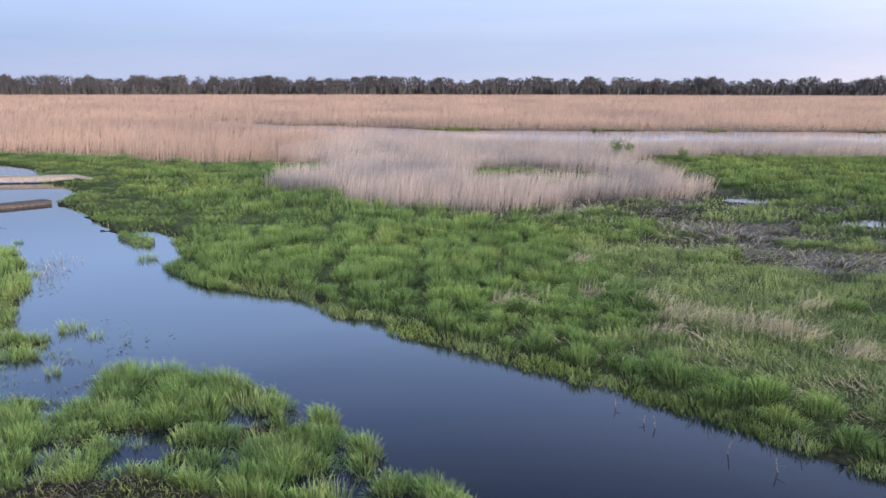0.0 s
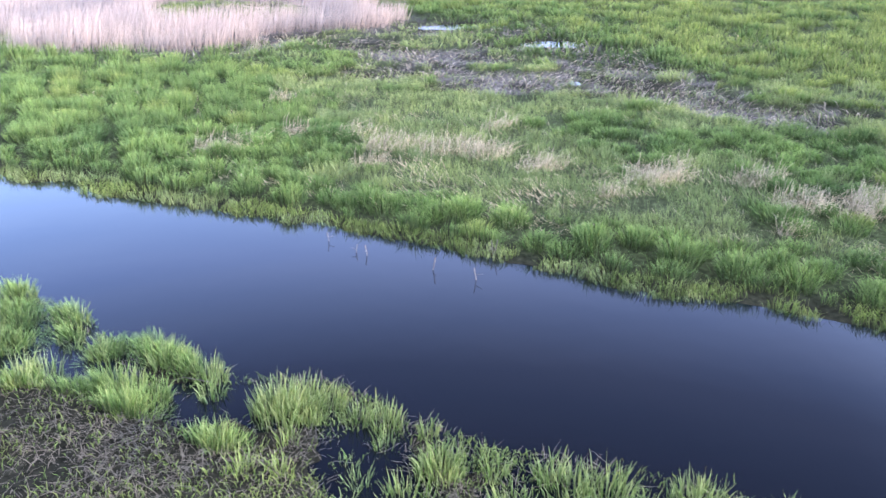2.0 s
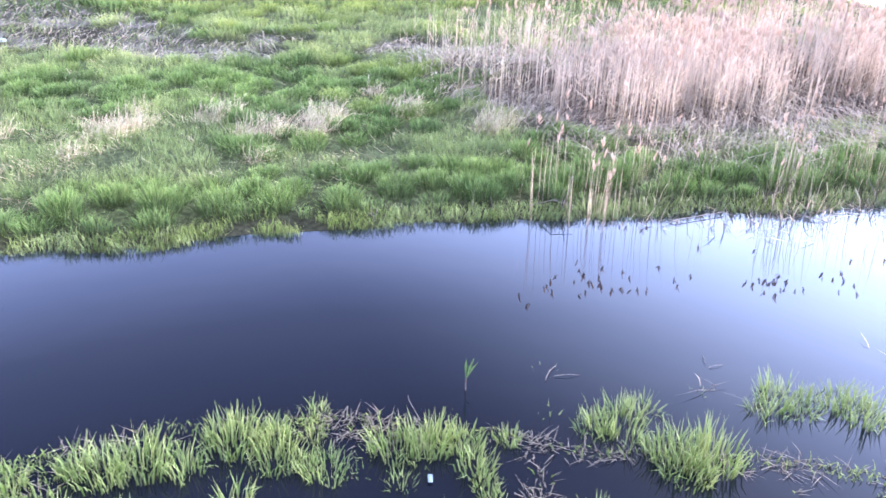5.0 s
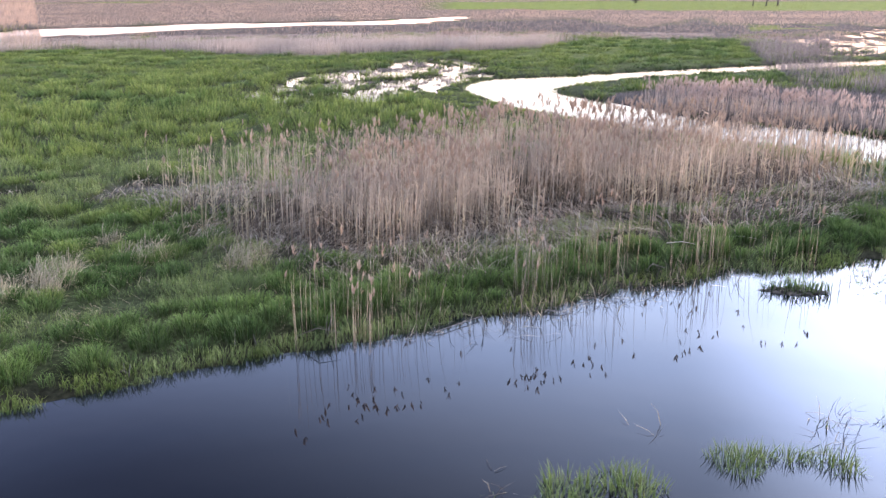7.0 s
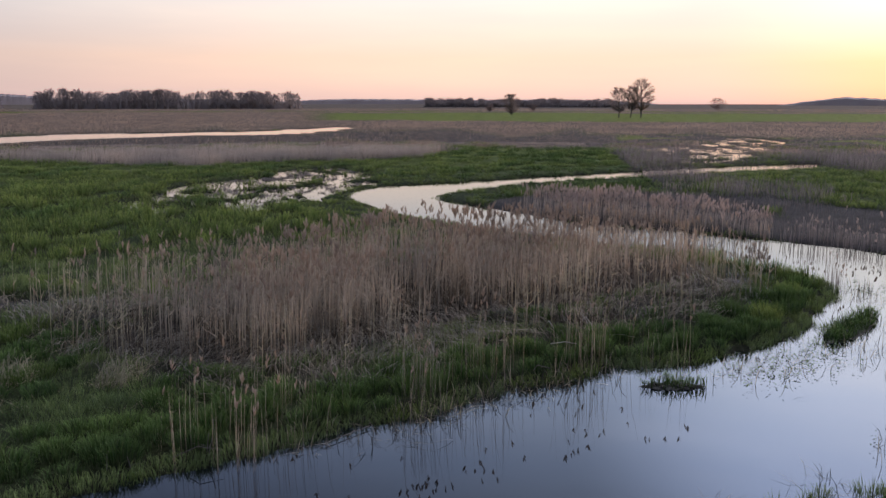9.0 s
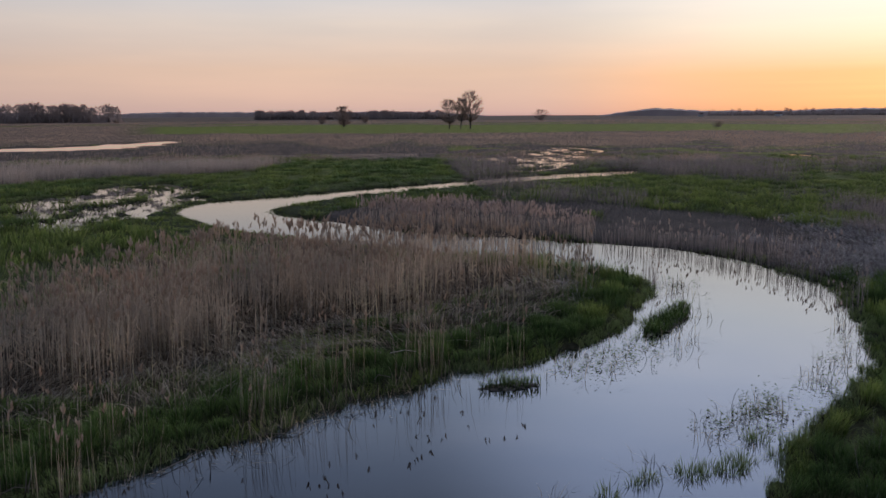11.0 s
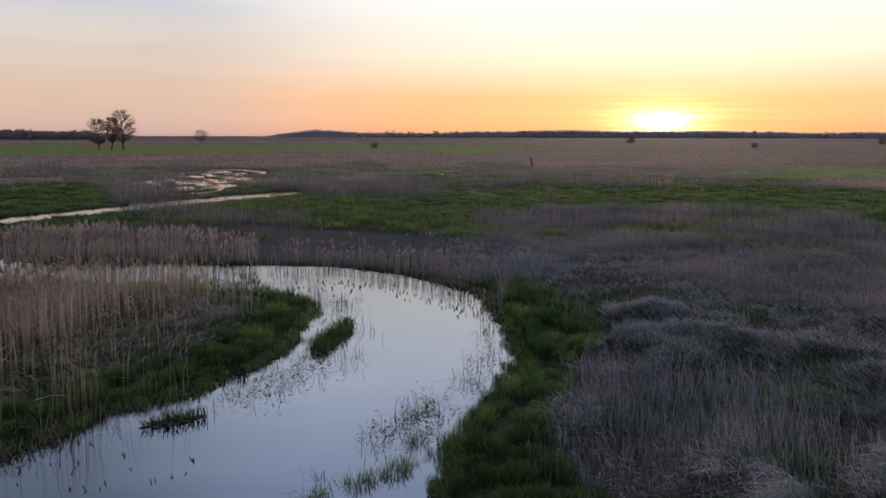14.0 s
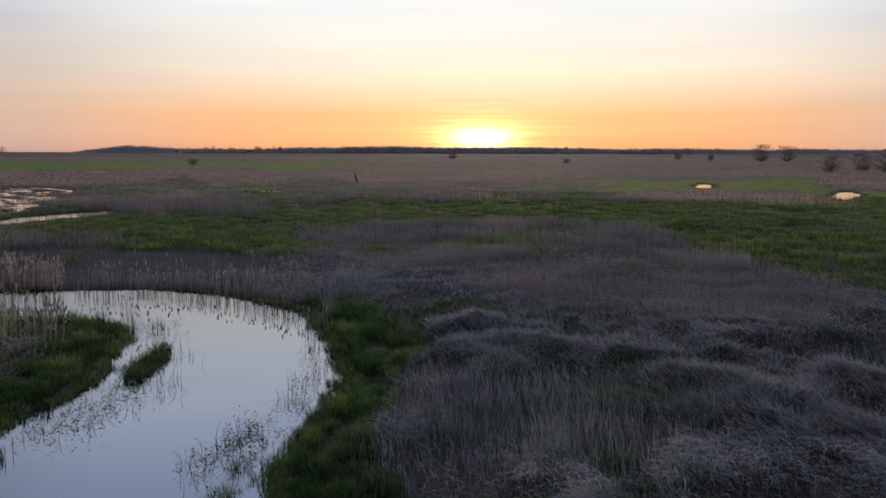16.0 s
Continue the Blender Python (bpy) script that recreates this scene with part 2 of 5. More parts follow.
def plain_material(name, dark, light, scale=3.0, rough=0.8, glow=0.0):
    mat, n, l, bsdf = material(name, rough)
    col = ramp(n, l, noise_node(n, l, scale, 5), [(0.3, dark), (0.7, light)])
    l.new(col, bsdf.inputs["Base Color"])
    if glow:
        tr = n.new("ShaderNodeBsdfTranslucent")
        l.new(col, tr.inputs["Color"])
        both = n.new("ShaderNodeMixShader")
        both.inputs[0].default_value = glow
        l.new(bsdf.outputs[0], both.inputs[1])
        l.new(tr.outputs[0], both.inputs[2])
        l.new(both.outputs[0], n["Material Output"].inputs["Surface"])
    return mat


BARK = plain_material("bark", (0.05, 0.04, 0.035), (0.12, 0.10, 0.085), 4)
TWIG = plain_material("twigs", (0.20, 0.15, 0.13), (0.34, 0.26, 0.23), 0.6, 0.8, 0.5)
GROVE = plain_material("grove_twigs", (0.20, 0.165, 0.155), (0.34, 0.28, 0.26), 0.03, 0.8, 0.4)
WOOD = plain_material("weathered_boards", (0.20, 0.17, 0.14), (0.40, 0.35, 0.29), 6)
DARKWOOD = plain_material("wet_boards", (0.05, 0.042, 0.035), (0.12, 0.10, 0.085), 6)
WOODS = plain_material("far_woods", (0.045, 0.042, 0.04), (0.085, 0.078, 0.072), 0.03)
# paler than bare woodland: the haze of distance is put into this colour
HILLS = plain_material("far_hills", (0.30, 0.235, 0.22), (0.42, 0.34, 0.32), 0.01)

# ---- the plan of the marsh ----
rng = np.random.default_rng(7)


def lattice(ix, iy, seed):
    h = (ix.astype(np.int64) * 374761393 + iy.astype(np.int64) * 668265263 + seed * 974634541) & 0x7FFFFFFF
    h = ((h ^ (h >> 13)) * 1274126177) & 0x7FFFFFFF
    return ((h ^ (h >> 16)) & 0xFFFF) / 65535.0


def vnoise(x, y, scale, seed=0, octaves=3):
    """Smooth noise between 0 and 1; scale in metres."""
    total, amp, norm = np.zeros(np.shape(x)), 1.0, 0.0
    for o in range(octaves):
        fx, fy = np.asarray(x) / scale * 2 ** o, np.asarray(y) / scale * 2 ** o
        ix, iy = np.floor(fx), np.floor(fy)
        u, v = fx - ix, fy - iy
        u, v = u * u * (3 - 2 * u), v * v * (3 - 2 * v)
        s = seed * 17 + o
        a, b = lattice(ix, iy, s), lattice(ix + 1, iy, s)
        c, d = lattice(ix, iy + 1, s), lattice(ix + 1, iy + 1, s)
        total += amp * ((a * (1 - u) + b * u) * (1 - v) + (c * (1 - u) + d * u) * v)
        norm += amp
        amp *= 0.5
    return total / norm


def rounded(points, closed=True, steps=4):
    """A smooth outline through the points."""
    p = np.array(points, float)
    k = len(p)
    out = []
    for i in range(k if closed else k - 1):
        if closed:
            a, b, c, d = p[i - 1], p[i], p[(i + 1) % k], p[(i + 2) % k]
        else:
            a, b, c, d = p[max(i - 1, 0)], p[i], p[i + 1], p[min(i + 2, k - 1)]
        for s in range(steps):
            t = s / steps
            out.append(0.5 * (2 * b + (c - a) * t + (2 * a - 5 * b + 4 * c - d) * t ** 2 + (3 * b - a - 3 * c + d) * t ** 3))
    return np.array(out)


class Area:
    """A region of the plan: how far inside it (plus) or outside it (minus) a place lies, in metres."""

    def __init__(self, points, step, steps=4, margin=8.0):
        p = rounded(points, True, steps)
        self.low, self.step = p.min(0) - margin, step
        size = ((p.max(0) + margin - self.low) / step).astype(int) + 2
        gx, gy = np.meshgrid(self.low[0] + np.arange(size[0]) * step, self.low[1] + np.arange(size[1]) * step, indexing="ij")
        best, inside = np.full(gx.shape, 1e9), np.zeros(gx.shape, bool)
        for (ax, ay), (bx, by) in zip(p, np.roll(p, -1, 0)):
            ex, ey = bx - ax, by - ay
            t = np.clip(((gx - ax) * ex + (gy - ay) * ey) / max(ex * ex + ey * ey, 1e-9), 0, 1)
            best = np.minimum(best, (gx - ax - t * ex) ** 2 + (gy - ay - t * ey) ** 2)
            if ay != by:
                inside ^= ((ay > gy) != (by > gy)) & (gx < ax + (gy - ay) * ex / (by - ay))
        self.grid = np.where(inside, 1, -1) * np.sqrt(best)
        self.size, self.margin = size, margin

    def __call__(self, x, y):
        fx, fy = (np.asarray(x) - self.low[0]) / self.step, (np.asarray(y) - self.low[1]) / self.step
        out = (fx < 0) | (fy < 0) | (fx >= self.size[0] - 1) | (fy >= self.size[1] - 1)
        ix, iy = np.clip(fx.astype(int), 0, self.size[0] - 2), np.clip(fy.astype(int), 0, self.size[1] - 2)
        u, v, g = np.clip(fx - ix, 0, 1), np.clip(fy - iy, 0, 1), self.grid
        d = (g[ix, iy] * (1 - u) + g[ix + 1, iy] * u) * (1 - v) + (g[ix, iy + 1] * (1 - u) + g[ix + 1, iy + 1] * u) * v
        return np.where(out, -self.margin, d)


# the stream: the bank of the sedge meadow and round the reed peninsula, the far loop, the spit, the outer bank, the near marsh
STREAM = Area([
    (-62, 78), (-40, 68), (-31, 62), (-26, 53), (-21.5, 48), (-20.6, 43.2), (-18.5, 40.7), (-14.8, 34.7), (-13.3, 33.6), (-12.4, 34.6),
    (-10.2, 30.6), (-9.3, 27.2), (-7.9, 25.1), (-6.1, 23.7), (-4.1, 22.7), (-2.9, 21.1), (-1.6, 20.7), (-1.0, 19.2), (1.2, 17.3),
    (2.7, 15.8)] + [(4.5, 13.9), (5.9, 12.4), (7.4, 10.9), (8.9, 9.6), (10.5, 7.8), (11.8, 6.6), (12.5, 5.6), (13.5, 4.5), (14.3, 3.3),
    (15.2, 2.0), (16.6, 1.1), (17.9, -0.5), (18.8, -1.6), (19.2, -3.1), (20.6, -5.1), (22.3, -6.7), (25.1, -8.4), (27.6, -9.3),
    (29.8, -9.3)] + [(32.5, -7.2), (35, -4), (37.3, -0.5), (40, 3), (43, 6.3), (47.5, 9.6), (52.2, 12.4), (58, 12.2), (61.9, 8.6),
    (64.4, 5.6), (67.6, 1.9), (71.6, -3.2), (75.5, -8.0), (81.8, -16.6), (88, -27)] + [(82.4, -26), (77.0, -17.6), (72.4, -10.4), (67.6, -4.4),
    (64.0, 0.6), (57.8, 5.0), (53.4, 7.2), (49.6, 5.1), (46.1, 1.6), (42.5, -1.4), (39.9, -6.4), (36.5, -11.9), (33.2, -14.7), (30, -15.2),
    (27.2, -15.8)] + [(23.9, -14.4), (20.2, -12.8), (18, -11.3), (16.2, -9.8), (15.1, -8.6), (13.9, -7.2), (12.6, -6.4), (11, -5), (9.8, -3.4),
    (8.9, -1.5), (8.0, 0.5), (7.2, 2.5), (6.6, 3.8), (6.0, 5.2), (5.2, 6.3), (4.0, 7.2), (2.9, 8.3), (2.0, 9.5), (0.4, 10.6),
    (-0.7, 11.8)] + [(-1.5, 13.1), (-3.5, 15.2), (-5.6, 16.8), (-7.7, 17.5), (-10, 19.2), (-11.6, 21.5), (-12.5, 23.7), (-16.2, 30.7), (-19, 35.9),
    (-21.3, 39.2), (-30, 45), (-62, 60)], 0.2, 3)
BACKWATER = Area([(-45, 158), (-29.6, 143), (1.1, 127), (34, 122.6), (63, 120), (100, 113), (133, 104), (160, 86), (172, 67), (208, 52),
                  (205, 46), (180, 43), (160, 47), (148, 59), (131, 74), (103, 84), (44, 86), (13, 92), (-6, 102), (-24, 117)], 0.8)
POND_A = Area([(46, 22.4), (46.4, 18.2), (52.5, 16.4), (61.5, 14.8), (68.8, 16.1), (74.4, 20.6), (64.5, 22.1), (58.3, 23.9)], 0.4)
POND_B = Area([(111, -14), (126, -25), (150, -32.6), (141.7, -37), (119, -31), (103, -22.6), (96, -22.2), (88.7, -15.6)], 0.5)
DITCHES = ((85, -130, 1.2), (54, -117.5, 1.5))
POOLS = ((86.5, -38.3, 1.0), (85, -42.2, 0.7), (84.5, -48, 0.7), (115, -61, 1.6), (17, 44.5, 0.8), (19.2, 36.8, 1.1))
PENINSULA_REED = Area([(19.2, 11.2), (17.6, 8.8), (17.2, 6.2), (18.4, 4.6), (21.4, 2.6), (23.2, 0.2), (25.4, -2.6), (28.4, -5.4), (30.5, -5.6),
                       (31.5, -2.5), (31.5, 1.5), (29.5, 5.0), (26, 8.2), (22, 10.6)], 0.2)
SPARSE_REED = Area([(21.5, 15), (17.6, 12.2), (16.2, 9.4), (15.3, 5.8), (16.4, 2.8), (19.2, 0.6), (21.2, -3), (24.5, -6.5), (29, -7.8), (32.5, -4),
                    (33, 1), (30, 7), (26, 11)], 0.2)
ASH_REED = Area([(-9.4, 51), (-5.3, 45.6), (-2, 40.5), (1, 39.4), (3.6, 40.3), (6.4, 44.2), (12.4, 45), (14, 50), (14, 60), (19, 71), (40, 71),
                 (75, 66), (79, 55), (75, 34), (81, 27), (92, 12), (122, 13), (150, 30), (135, 50), (112, 70), (60, 92), (10, 98),
                 (-10, 104), (-14, 76), (-9.5, 62)], 0.4)
HOLLOW = Area([(1, 54), (3, 50.5), (9.5, 50.5), (11, 55), (9, 60), (3, 61)], 0.3)
FIELD_REED = Area([(-160, 110), (-60, 80), (-40, 75), (-31, 72), (-22, 66.6), (-16, 65.7), (-10, 68), (-12, 80), (-11, 104), (-30, 125),
                   (-60, 160), (-200, 200)], 0.8)
SPIT_REED = Area([(48, 2.4), (45.5, 0.6), (43.5, -1.8), (41, -6.6), (37.6, -12.2), (34, -15.8), (30, -17), (33, -22), (44, -21), (52, -14),
                  (55, -6), (54, -1), (51, 2)], 0.25)
LITTER = Area([(12.4, -9), (15, -11.5), (18, -14.5), (22, -17.5), (27.4, -19), (32, -22), (30, -27), (24, -29), (17.5, -35), (11, -36),
               (2, -34), (1, -16), (7, -9)], 0.25)
DUSK_REED = Area([(26.5, -16.8), (30, -16.5), (36, -21), (46.4, -25), (55, -40), (46, -51), (35, -51), (29, -42), (16.5, -36), (12.5, -30), (13, -25.5), (19.5, -22.5), (28, -22.5)], 0.3)
MUDFLAT = Area([(5, 31.5), (9, 27.2), (14, 24.5), (16.5, 19), (19.5, 15.4), (23, 13.6), (25, 15.5), (22, 20), (20.5, 27), (21, 33), (24, 38),
                (20, 45), (12.5, 44), (6, 40)], 0.3)


PEAT_FLAT = Area([(-3.6, 11.4), (-2.3, 11.1), (-1.3, 10.6), (-0.8, 9.9), (-0.2, 9.3), (0.3, 8.6), (0.9, 8.0), (1.5, 7.2), (2.4, 6.2), (1.5, 5.0),
                  (-2, 6), (-5, 8.5), (-7, 11), (-5, 12)], 0.1, 4, 3.0)


def lookout_marsh(x, y):
    """The low, soaked ground on the lookout's side of the stream."""
    return (x * 0.81 + y * 0.59 < 9) & (y > -6 - 7 * (vnoise(x, y, 6.0, 67) - 0.3) * np.clip((3 - x) / 3, 0, 1))


# heaps of flattened reed: from, to, half width, height
RIDGES = ((16.5, -17.0, 13.0, -18.6, 1.3, 0.36), (13.4, -17.4, 9.6, -17.6, 1.1, 0.38), (9.2, -16.6, 7.4, -15.4, 0.9, 0.36), (7.0, -16.8, 3.0, -14.6, 1.1, 0.42), (17.4, -15.6, 15.0, -15.4, 1.0, 0.14),
          (11.6, -15.4, 10.4, -16.4, 0.7, 0.26), (20.0, -17.6, 17.6, -18.4, 1.2, 0.26), (12.6, -21.4, 8.0, -21.0, 1.0, 0.26))


def litter_wave(x, y):
    """Ridges of the flattened reed, up to half a metre high."""
    bend = 1.6 * vnoise(x, y, 4.0, 60, 2)
    wide = vnoise(x * 0.9 + y * 0.5 + bend, (y * 0.9 - x * 0.5) * 0.5 + bend, 2.0, 61, 2)
    fine = vnoise(x * 0.8 + y * 0.6 + bend, (y * 0.8 - x * 0.6) * 0.45, 0.8, 68, 2)
    swell = np.zeros(np.shape(x))
    for ax, ay, bx, by, half, high in RIDGES:
        ex, ey = bx - ax, by - ay
        t = np.clip(((x - ax) * ex + (y - ay) * ey) / (ex * ex + ey * ey), 0, 1)
        swell = np.maximum(swell, high * np.exp(-((x - ax - t * ex) ** 2 + (y - ay - t * ey) ** 2) / half ** 2))
    return np.clip(0.4 * (wide - 0.25) + 0.4 * (fine - 0.45) + swell, 0, 1)


def covers(x, y):
    """What grows at each place: weights for grass, standing reed, ash-grey reed, litter and mud; and the height of the ground."""
    r = np.hypot(x, y)
    az = np.degrees(np.arctan2(x, y))
    w1, w2 = vnoise(x, y, 3.0, 1) - 0.5, vnoise(x, y, 22.0, 2) - 0.5
    edge = np.clip(r / 40, 0.4, 3)
    stream = STREAM(x, y) + w1 * 0.7 + (vnoise(x, y, 0.8, 3) - 0.5) * 0.5
    back = BACKWATER(x, y) + w1 * 3 + (vnoise(x, y, 9.0, 14) - 0.5) * 12 - 1.5
    pond = np.maximum(np.clip(POND_A(x, y) + 2.2, -9, 1.3), np.clip(POND_B(x, y) * 0.8 + 1.6, -9, 1.2)) + (vnoise(x, y, 1.6, 4, 4) - 0.5) * 7 - 0.7
    for px, py, size in POOLS:
        pond = np.maximum(pond, size - np.hypot((x - px) * 0.55, y - py) + w1)
    for px, py, size in DITCHES:
        reach = math.hypot(px, py)
        along, across = ((x - px) * px + (y - py) * py) / reach, ((y - py) * px - (x - px) * py) / reach
        pond = np.maximum(pond, size - np.hypot(along * 0.13, across) + w1 * 2)
    water = np.maximum(np.maximum(stream, np.clip(back, -9, 9)), pond)
    soft = lambda d: np.clip(d / (0.5 * edge) + 0.5, 0, 1)
    reed = soft(np.maximum(PENINSULA_REED(x, y) + w1 * 1.5, FIELD_REED(x, y) + w1 * 5))
    hollow = soft(HOLLOW(x, y) + w1 * 2)
    ash = soft(np.maximum(ASH_REED(x, y) + w1 * 4 + w2 * 4, np.maximum(SPIT_REED(x, y) + w1 * 2 + 0.7, DUSK_REED(x, y) + w1 * 4 + w2 * 6))) * (1 - hollow)
    # far flats: belts of ash-grey reed, brown reed and meadow
    north = np.clip((50 - az) / 6, 0, 1)
    far = np.clip((r - 104) / 10 + w2 * 3, 0, 1) * (BACKWATER(x, y) < 2)
    q = r + (vnoise(az * 3, r * 0.12, 12.0, 5, 2) - 0.5) * 90 + (vnoise(x, y, 45, 6) - 0.5) * 60
    belt = lambda a, b: np.clip((q - a) / 20, 0, 1) * np.clip((b - q) / 20, 0, 1)
    meadow = np.maximum(belt(275, 520) * np.clip((az - 73) / 3, 0, 1) * np.clip((130 - az) / 10, 0.15, 1), np.maximum(belt(112, 190) * np.clip((az - 134) / 8, 0, 1), 0.9 * belt(560, 640))) * (1 - north)
    grey = belt(90, 172) * np.clip((142 - az) / 8, 0, 1) * (1 - north)
    reed = np.maximum(reed, far * np.clip(1 - meadow - 0.85 * grey, 0, 1))
    ash = np.maximum(ash * np.clip(1 - far + north, 0, 1), far * grey) * np.where((north > 0.5) & (r > 125), 0, 1)
    ash = np.maximum(ash, 0.75 * np.clip((vnoise(x * 0.6 + y * 0.5, x * 0.5 - y * 1.2, 16.0, 95) - 0.5) * 7, 0, 1) * (y < -8) * (r > 50) * (r < 112))
    patch = vnoise(x, y, 5.0, 62, 2)
    ash = np.where((y < -12) & ~((x > 26.5) & (stream > -7)), ash * np.clip((patch - 0.36) * 9, 0.1, 1), ash)
    litter = soft(LITTER(x, y) + w1 * 2) * (1 - ash) * np.clip((vnoise(x, y, 3.0, 63, 2) - 0.30) * 8, 0.35, 1)
    mud = soft(MUDFLAT(x, y) + w2 * 6) * np.clip((vnoise(x, y, 2.2, 7) - 0.46) / 0.06, 0, 1)
    mud = np.maximum(mud, soft(ASH_REED(x, y) + 3) * (1 - ash) * (1 - reed) * 0.7 * (r < 70) * (x > 0) * np.clip((vnoise(x, y, 3.0, 12) - 0.46) * 8, 0, 1))
    litter = litter * (1 - 0.9 * np.exp(-((x - 9.7) ** 2 + (y + 12.7) ** 2) / 1.7))
    litter = np.maximum(litter, np.clip(SPARSE_REED(x, y) / 1.5, 0, 1) * np.clip((vnoise(x, y, 2.0, 66) - 0.40) * 6, 0, 0.85) * (1 - reed))
    marsh = lookout_marsh(x, y)
    grass = np.clip(1 - np.maximum(reed, np.maximum(ash, np.maximum(litter, mud * 0.8))), 0, 1)
    high = 0.10 + 0.12 * vnoise(x, y, 1.6, 8) + 0.1 * np.clip(w2, 0, 1)
    high = np.where(mud > 0.4, 0.09 * (vnoise(x, y, 2.2, 9) - 0.25), high)
    high = high + litter * litter_wave(x, y)
    high = np.where(marsh, -0.185 + 0.30 * vnoise(x, y, 0.9, 10, 4) + 0.12 * np.clip(PEAT_FLAT(x, y) * 2 + 0.5, 0, 1) - 0.07 * np.clip((x - 2.5) / 1.5, 0, 1), high)
    bank = np.clip(-water / 1.3, -1, 1)
    z = np.where(water > 0, -0.12 - np.clip(water, 0, 1) * 0.5, high * np.clip(bank, 0.02, 1))
    z = np.where((pond > 0) & (pond > stream), -0.02 - 0.06 * vnoise(x, y, 1.5, 11), z)
    return dict(grass=grass, reed=reed, ash=ash, litter=litter, mud=mud, marsh=marsh, water=water, stream=stream, z=z, r=r, az=az)


# ---- meshes ----
def mesh_object(name, verts, faces, mat, along=None, parent=None, smooth=False):
    """A mesh from arrays; faces are rows of 3 or 4, or a list of such arrays."""
    me = bpy.data.meshes.new(name)
    if not isinstance(faces, list):
        faces = [faces]
    verts = np.asarray(verts, np.float32).reshape(-1, 3)
    loops = np.concatenate([f.reshape(-1) for f in faces]).astype(np.int32)
    counts = np.concatenate([np.full(len(f), f.shape[1]) for f in faces]).astype(np.int32)
    me.vertices.add(len(verts))
    me.vertices.foreach_set("co", verts.reshape(-1))
    me.loops.add(len(loops))
    me.loops.foreach_set("vertex_index", loops)
    me.polygons.add(len(counts))
    me.polygons.foreach_set("loop_start", (np.cumsum(counts) - counts).astype(np.int32))
    me.polygons.foreach_set("use_smooth", np.full(len(counts), smooth))
    me.update(calc_edges=True)
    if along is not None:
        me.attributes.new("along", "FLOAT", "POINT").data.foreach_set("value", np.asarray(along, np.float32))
    me.materials.append(mat)
    ob = new(name, me)
    ob.parent = parent
    return ob


def scatter(n, r0, r1, p=1.5, az0=-33.0, az1=166.0):
    """Places round the lookout, thinning out with distance to the power p."""
    u = rng.random(n)
    if abs(p - 2) < 1e-6:
        r = r0 * (r1 / r0) ** u
    else:
        r = (u * (r1 ** (2 - p) - r0 ** (2 - p)) + r0 ** (2 - p)) ** (1 / (2 - p))
    a = np.radians(az0 + (az1 - az0) * rng.random(n))
    return r * np.sin(a), r * np.cos(a)


def blade_mesh(x, y, z, h, w, lean, way=None, droop=0.0):
    """Tapered, bent blades, five corners each: verts, faces, the share of the height."""
    n = len(x)
    face, b = rng.random(n) * 2 * np.pi, rng.random(n) * 2 * np.pi if way is None else way
    dx, dy = np.cos(face) * w / 2, np.sin(face) * w / 2
    lx, ly = np.cos(b) * lean * h, np.sin(b) * lean * h
    v = np.empty((n, 5, 3), np.float32)
    for i, (s, side, up, out) in enumerate(((0, -0.8, 0, 0), (0, 0.8, 0, 0), (1, 1, 0.58, 0.34), (1, -1, 0.58, 0.34), (2, 0, 1, 1))):
        v[:, i, 0], v[:, i, 1] = x + dx * side + lx * out, y + dy * side + ly * out
        v[:, i, 2] = z - (0.04 if s == 0 else 0) + h * up * (1 - droop * (s == 2))
    k = np.arange(n)[:, None] * 5
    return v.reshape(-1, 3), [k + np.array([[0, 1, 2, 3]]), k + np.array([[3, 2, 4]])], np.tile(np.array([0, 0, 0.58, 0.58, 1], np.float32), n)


def spike_mesh(x, y, z, h, w, lean, way=None):
    """Single tapered blades for growth farther off."""
    n = len(x)
    face, b = rng.random(n) * 2 * np.pi, rng.random(n) * 2 * np.pi if way is None else way
    v = np.empty((n, 3, 3), np.float32)
    v[:, 0] = np.stack([x - np.cos(face) * w / 2, y - np.sin(face) * w / 2, z - 0.04], 1)
    v[:, 1] = np.stack([x + np.cos(face) * w / 2, y + np.sin(face) * w / 2, z - 0.04], 1)
    v[:, 2] = np.stack([x + np.cos(b) * lean * h, y + np.sin(b) * lean * h, z + h], 1)
    return v.reshape(-1, 3), [np.arange(n * 3).reshape(-1, 3)], np.tile(np.array([0, 0, 1], np.float32), n)


def joined(pieces):
    """Several (verts, faces, along) as one."""
    at, vs, quads, tris, al = 0, [], [], [], []
    for v, f, a in pieces:
        for g in f:
            (quads if g.shape[1] == 4 else tris).append(g + at)
        vs.append(v)
        al.append(a)
        at += len(v)
    faces = [np.concatenate(q) for q in (quads, tris) if q]
    return np.concatenate(vs), faces, np.concatenate(al)


def stuff(name, data, mat, label, category):
    v, f, a = data
    return tagged(mesh_object(name, v, f, mat, a), label, category, kind="stuff")


